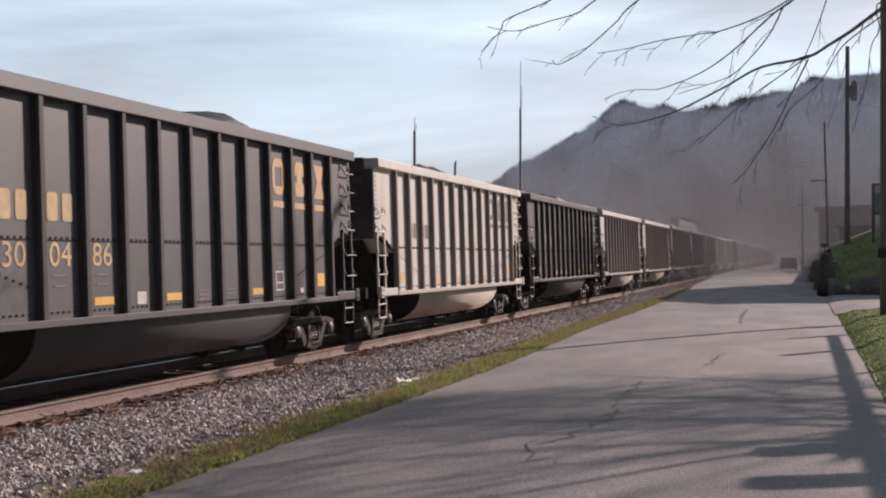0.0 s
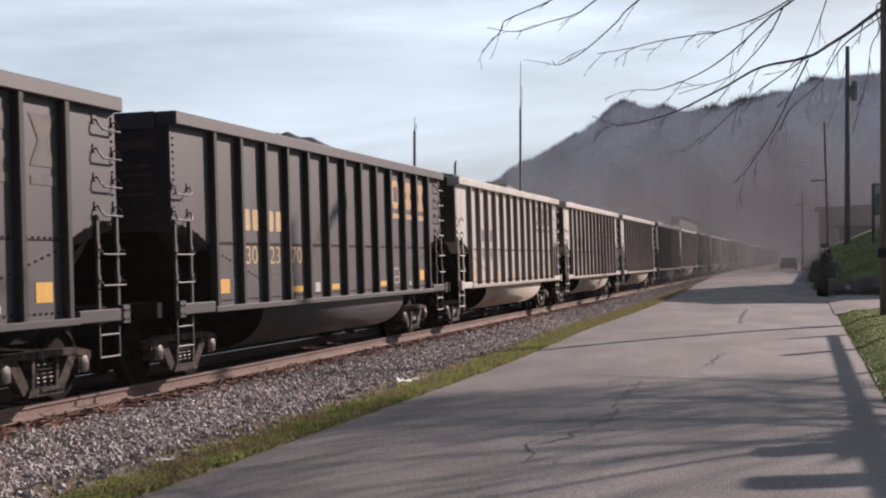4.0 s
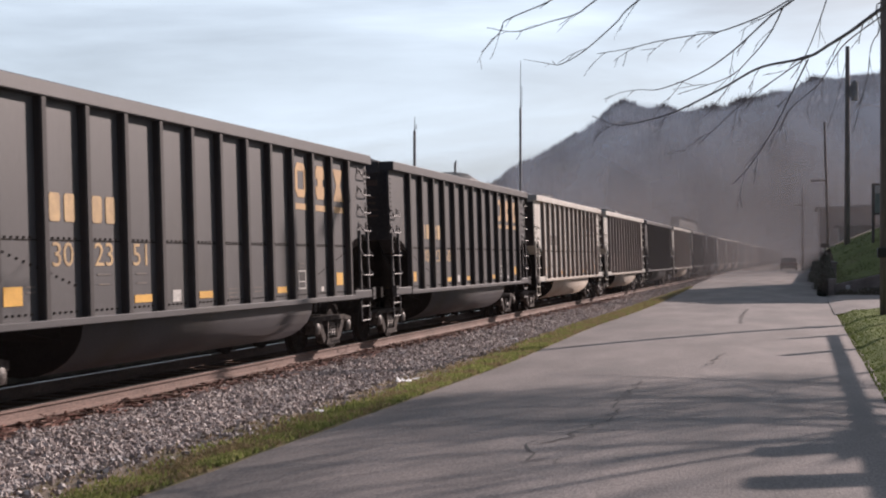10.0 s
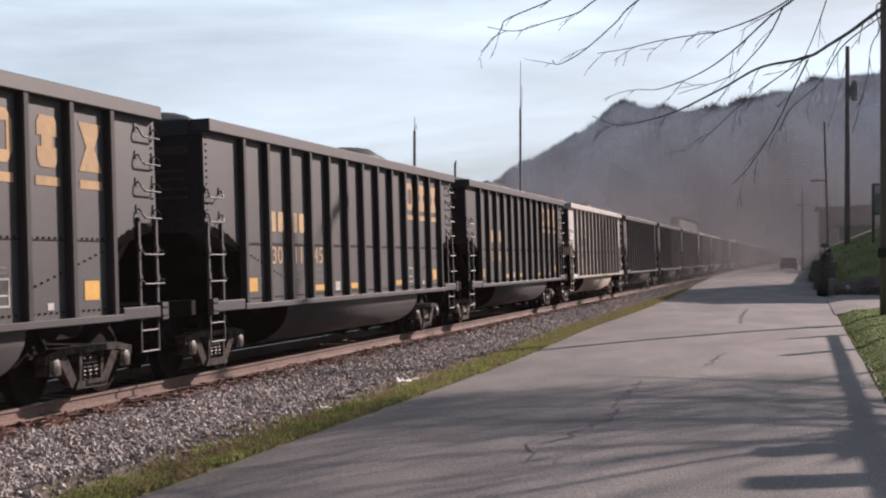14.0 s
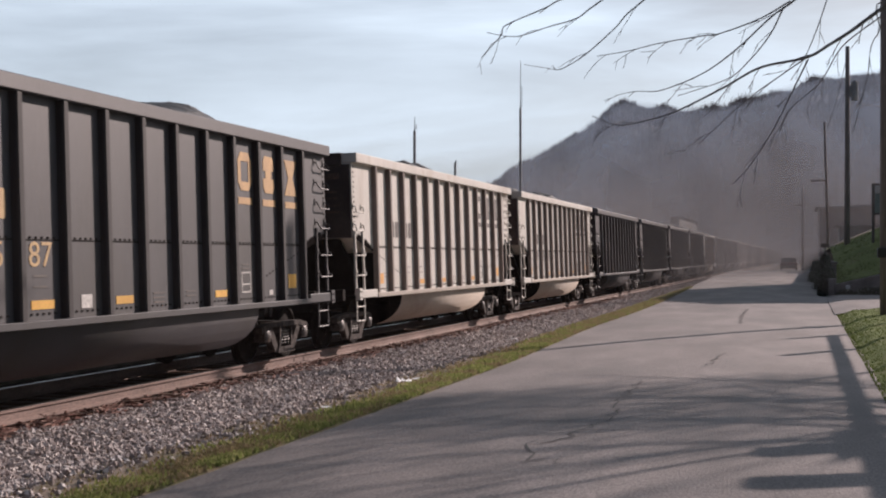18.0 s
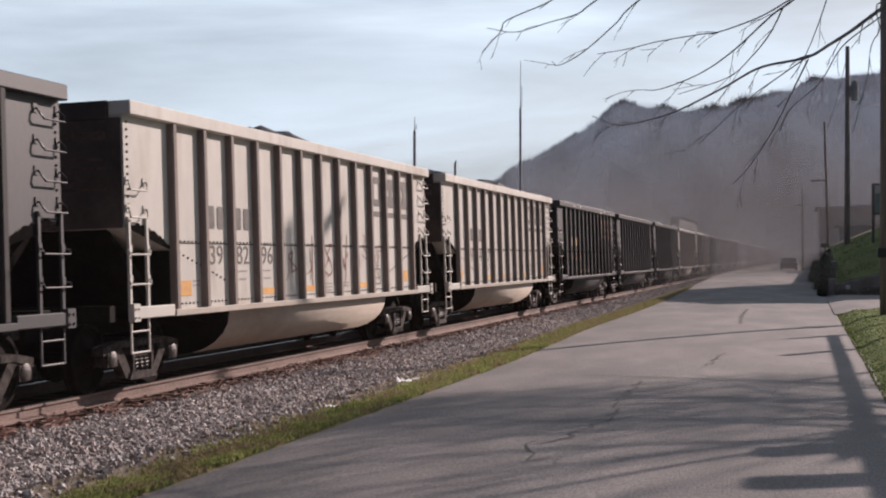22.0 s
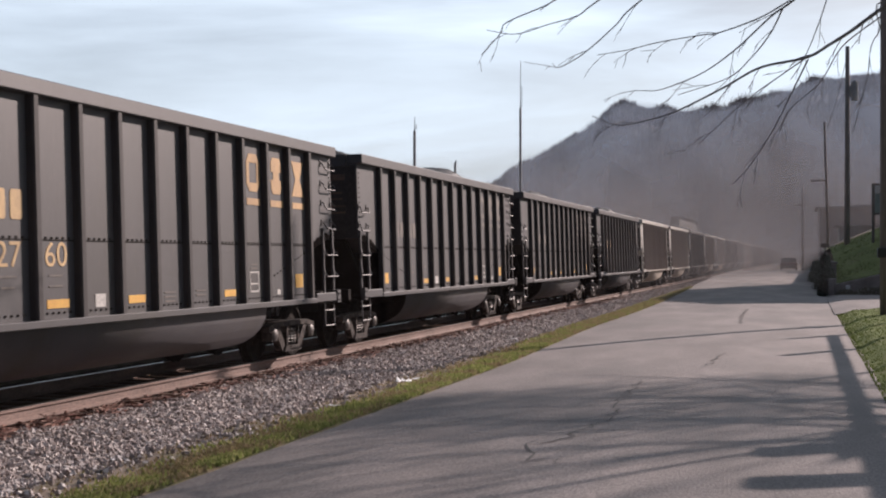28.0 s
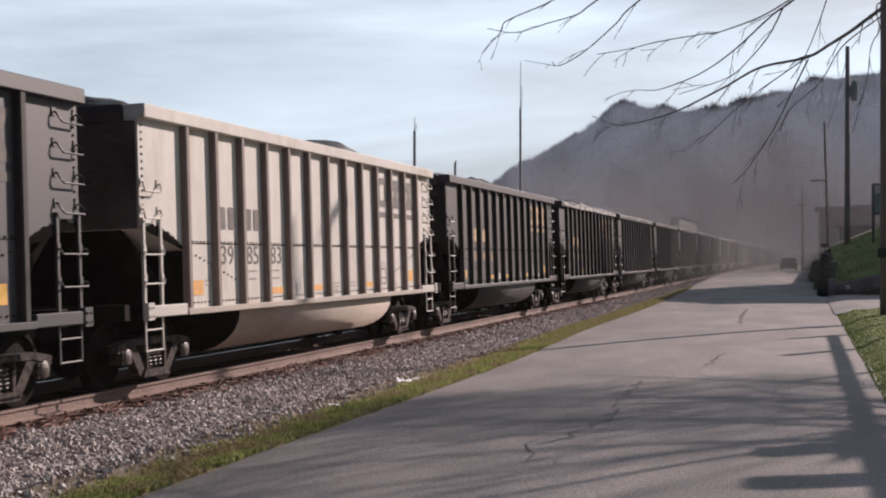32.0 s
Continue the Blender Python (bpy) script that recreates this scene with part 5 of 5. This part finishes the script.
# ---- haze sheets: coal dust down the line, veil and valley air ----
def haze_material(most, *spans, colour=(0.145, 0.144, 0.153, 1), low=0.1):
    m = bpy.data.materials.new("haze_tint")
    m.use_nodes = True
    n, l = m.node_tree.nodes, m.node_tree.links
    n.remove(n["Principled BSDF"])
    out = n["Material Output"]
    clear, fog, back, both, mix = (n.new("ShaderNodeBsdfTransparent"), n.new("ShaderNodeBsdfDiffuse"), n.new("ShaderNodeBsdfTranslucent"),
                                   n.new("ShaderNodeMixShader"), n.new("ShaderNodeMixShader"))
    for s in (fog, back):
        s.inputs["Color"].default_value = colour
    co, sep, nz = n.new("ShaderNodeTexCoord"), n.new("ShaderNodeSeparateXYZ"), n.new("ShaderNodeTexNoise")
    l.new(co.outputs["UV"], sep.inputs["Vector"])
    nz.inputs["Scale"].default_value, nz.inputs["Detail"].default_value = 0.06, 3
    l.new(co.outputs["Object"], nz.inputs["Vector"])

    def span(src, a, b):
        r = n.new("ShaderNodeMapRange")
        r.interpolation_type = "SMOOTHSTEP"
        r.inputs["From Min"].default_value, r.inputs["From Max"].default_value = a, b
        l.new(src, r.inputs["Value"])
        return r.outputs["Result"]

    def times(p, q):
        r = n.new("ShaderNodeMath")
        r.operation = "MULTIPLY"
        for k, v in enumerate((p, q)):
            if isinstance(v, bpy.types.NodeSocket):
                l.new(v, r.inputs[k])
            else:
                r.inputs[k].default_value = v
        return r.outputs["Value"]

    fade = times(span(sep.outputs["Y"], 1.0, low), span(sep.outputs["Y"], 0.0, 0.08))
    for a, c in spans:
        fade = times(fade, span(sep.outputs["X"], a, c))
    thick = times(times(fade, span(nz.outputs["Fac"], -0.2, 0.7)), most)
    l.new(thick, mix.inputs["Fac"])
    both.inputs["Fac"].default_value = 0.6
    l.new(fog.outputs["BSDF"], both.inputs[1])
    l.new(back.outputs["BSDF"], both.inputs[2])
    l.new(clear.outputs["BSDF"], mix.inputs[1])
    l.new(both.outputs["Shader"], mix.inputs[2])
    l.new(mix.outputs["Shader"], out.inputs["Surface"])
    return m


def haze_sheet(points, heights, m, label):
    """A rolling sheet of haze colour above a line on the ground."""
    bm = bmesh.new()
    rows = []
    for i, ((x, y), h) in enumerate(zip(points, heights)):
        rows.append([bm.verts.new((x + 0.05 * math.sin(j * 1.3 + i), y + 0.8 * math.sin(j + i), -0.6 + (h + 0.6) * j / 8)) for j in range(9)])
    uv, n = bm.loops.layers.uv.new("UVMap"), len(rows) - 1
    for i, (a, c) in enumerate(zip(rows, rows[1:])):
        for j in range(8):
            f = bm.faces.new((a[j], c[j], c[j + 1], a[j + 1]))
            for loop, (u, v) in zip(f.loops, ((i, j), (i + 1, j), (i + 1, j + 1), (i, j + 1))):
                loop[uv].uv = (u / n, v / 8)
    tagged(part("haze_curtain", bm, m, smooth=True), label, "dust", kind="stuff")


def build_haze():
    label = "thin sheet standing over the line, coloured for dust haze and glare"
    # sheets across the valley with the haze in their colour, thicker and taller with distance
    n = 24
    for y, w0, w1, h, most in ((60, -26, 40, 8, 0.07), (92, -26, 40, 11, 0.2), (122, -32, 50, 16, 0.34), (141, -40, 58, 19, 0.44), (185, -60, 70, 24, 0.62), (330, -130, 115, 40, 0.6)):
        haze_sheet([(w0 + (w1 - w0) * i / n, y + 0.02 * y * math.sin(i * 0.6)) for i in range(n + 1)], [h * (0.9 + 0.2 * math.sin(i * 0.8)) for i in range(n + 1)],
                   haze_material(most, (0.0, 0.3), (1.0, 0.82), low=0.3 if y < 150 else 0.1), label)
    # sheet along the line whose colour hazes and dims the farther cars
    ys = [55 + 128 * (i / n) ** 1.2 for i in range(n + 1)]
    haze_sheet([(-7.4, y) for y in ys], [7 + 0.035 * (y - 55) for y in ys], haze_material(0.3, (0.0, 0.5), (1.0, 0.7), low=0.35), label)
    # thin veil added before the nearer cars, its colour lifting their blacks like glare
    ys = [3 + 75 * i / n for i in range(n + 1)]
    haze_sheet([(-7.3, y) for y in ys], [5.6 for y in ys], haze_material(0.024, (0.0, 0.05), (1.0, 0.6), colour=(0.34, 0.315, 0.315, 1), low=0.35), label)
    # blue airlight put into a sheet's colour, cut to the ridge in camera view
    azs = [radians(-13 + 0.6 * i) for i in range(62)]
    haze_sheet([(520 * math.sin(a), 520 * math.cos(a)) for a in azs], [max(4, 520 * ridge_height(a) + 5.2) for a in azs],
               haze_material(0.54, (0.0, 0.05), colour=(0.24, 0.30, 0.395, 1), low=0.94), "sheet before the hill coloured as blue-grey valley haze")


build_haze()


# ---- motions ----
SPEED = 1.105 * CAR_PITCH


# The train's lead (+) over an even pace, in car lengths.
LEAD = ((0, 0.0), (6, 0.004), (9, 0.013), (13, 0.018), (16, 0.020), (19, 0.021), (22, 0.027), (23, 0.033), (24, 0.025), (25, 0.026), (25.5, 0.022), (27.5, -0.004), (28, -0.008), (30, -0.010), (31, -0.004), (32, 0.002))


def car_y(i, t, lead):
    return (1.676 + i + 1.105 * t + lead) * CAR_PITCH - 8.98


# Sway of the limbs in the wind (seconds, degrees) and the way of a scrap of paper that the train's wind carries along (seconds, x, y).
SWAY = ((0, 0), (8, 0.05), (14.5, 0), (16.5, 0), (17.5, 0.2), (19, 0.55), (20, 0.1), (21.5, 0.2), (23, -0.3), (24, -0.1), (24.5, 0.25), (25.5, 0.7), (26.5, 0.2),
        (27.5, 0.8), (28, 0.2), (28.5, -0.75), (29, -0.4), (29.5, 0.0), (30, -0.4), (30.5, 0.1), (31, 0.4), (31.5, 0.45), (32, 0.1))
PAPER = ((0, -5.57, 11.15), (1.5, -5.57, 11.15), (2.0, -5.56, 11.26), (3.0, -5.65, 11.71), (3.5, -5.66, 11.86), (6.0, -5.68, 11.93), (6.5, -5.8, 13.28), (7.0, -5.84, 13.36),
         (7.5, -5.7, 14.7), (8.0, -5.9, 15.55), (8.5, -5.7, 15.85), (9.0, -5.64, 15.95), (13, -5.69, 16.49), (19, -5.69, 16.5), (23, -5.69, 16.69), (28, -5.69, 16.75), (32, -5.7, 16.82))


def motions():
    for i, car in CARS:
        walk(car, [(t, pose(TRACK_X, car_y(i, t, lead), RAIL_Z)) for t, lead in LEAD])
    # every axle turns alike: two sets of keys, one for each axle of a truck
    lead = {}
    for a, ob in WHEELSETS:
        ob.rotation_mode = "QUATERNION"
        if a not in lead:
            lead[a] = ob
            walk(ob, [(k / FPS, pose(0, a, 0.457, -math.degrees(SPEED * k / FPS / 0.457))) for k in range(32 * FPS + 1)])
        else:
            keys = ob.animation_data_create()
            keys.action = lead[a].animation_data.action
            keys.action_slot = lead[a].animation_data.action_slot
    base = R0 - TREE_AT
    for share, limb in SWAYING:
        walk(limb, [(t, pose(*base, 0, -d * share, 0)) for t, d in SWAY])
    walk(paper, [(t, pose(x, y, ground_z(x, y) + 0.05, 0, 0, 37 * k % 80)) for k, (t, x, y) in enumerate(PAPER)])


motions()
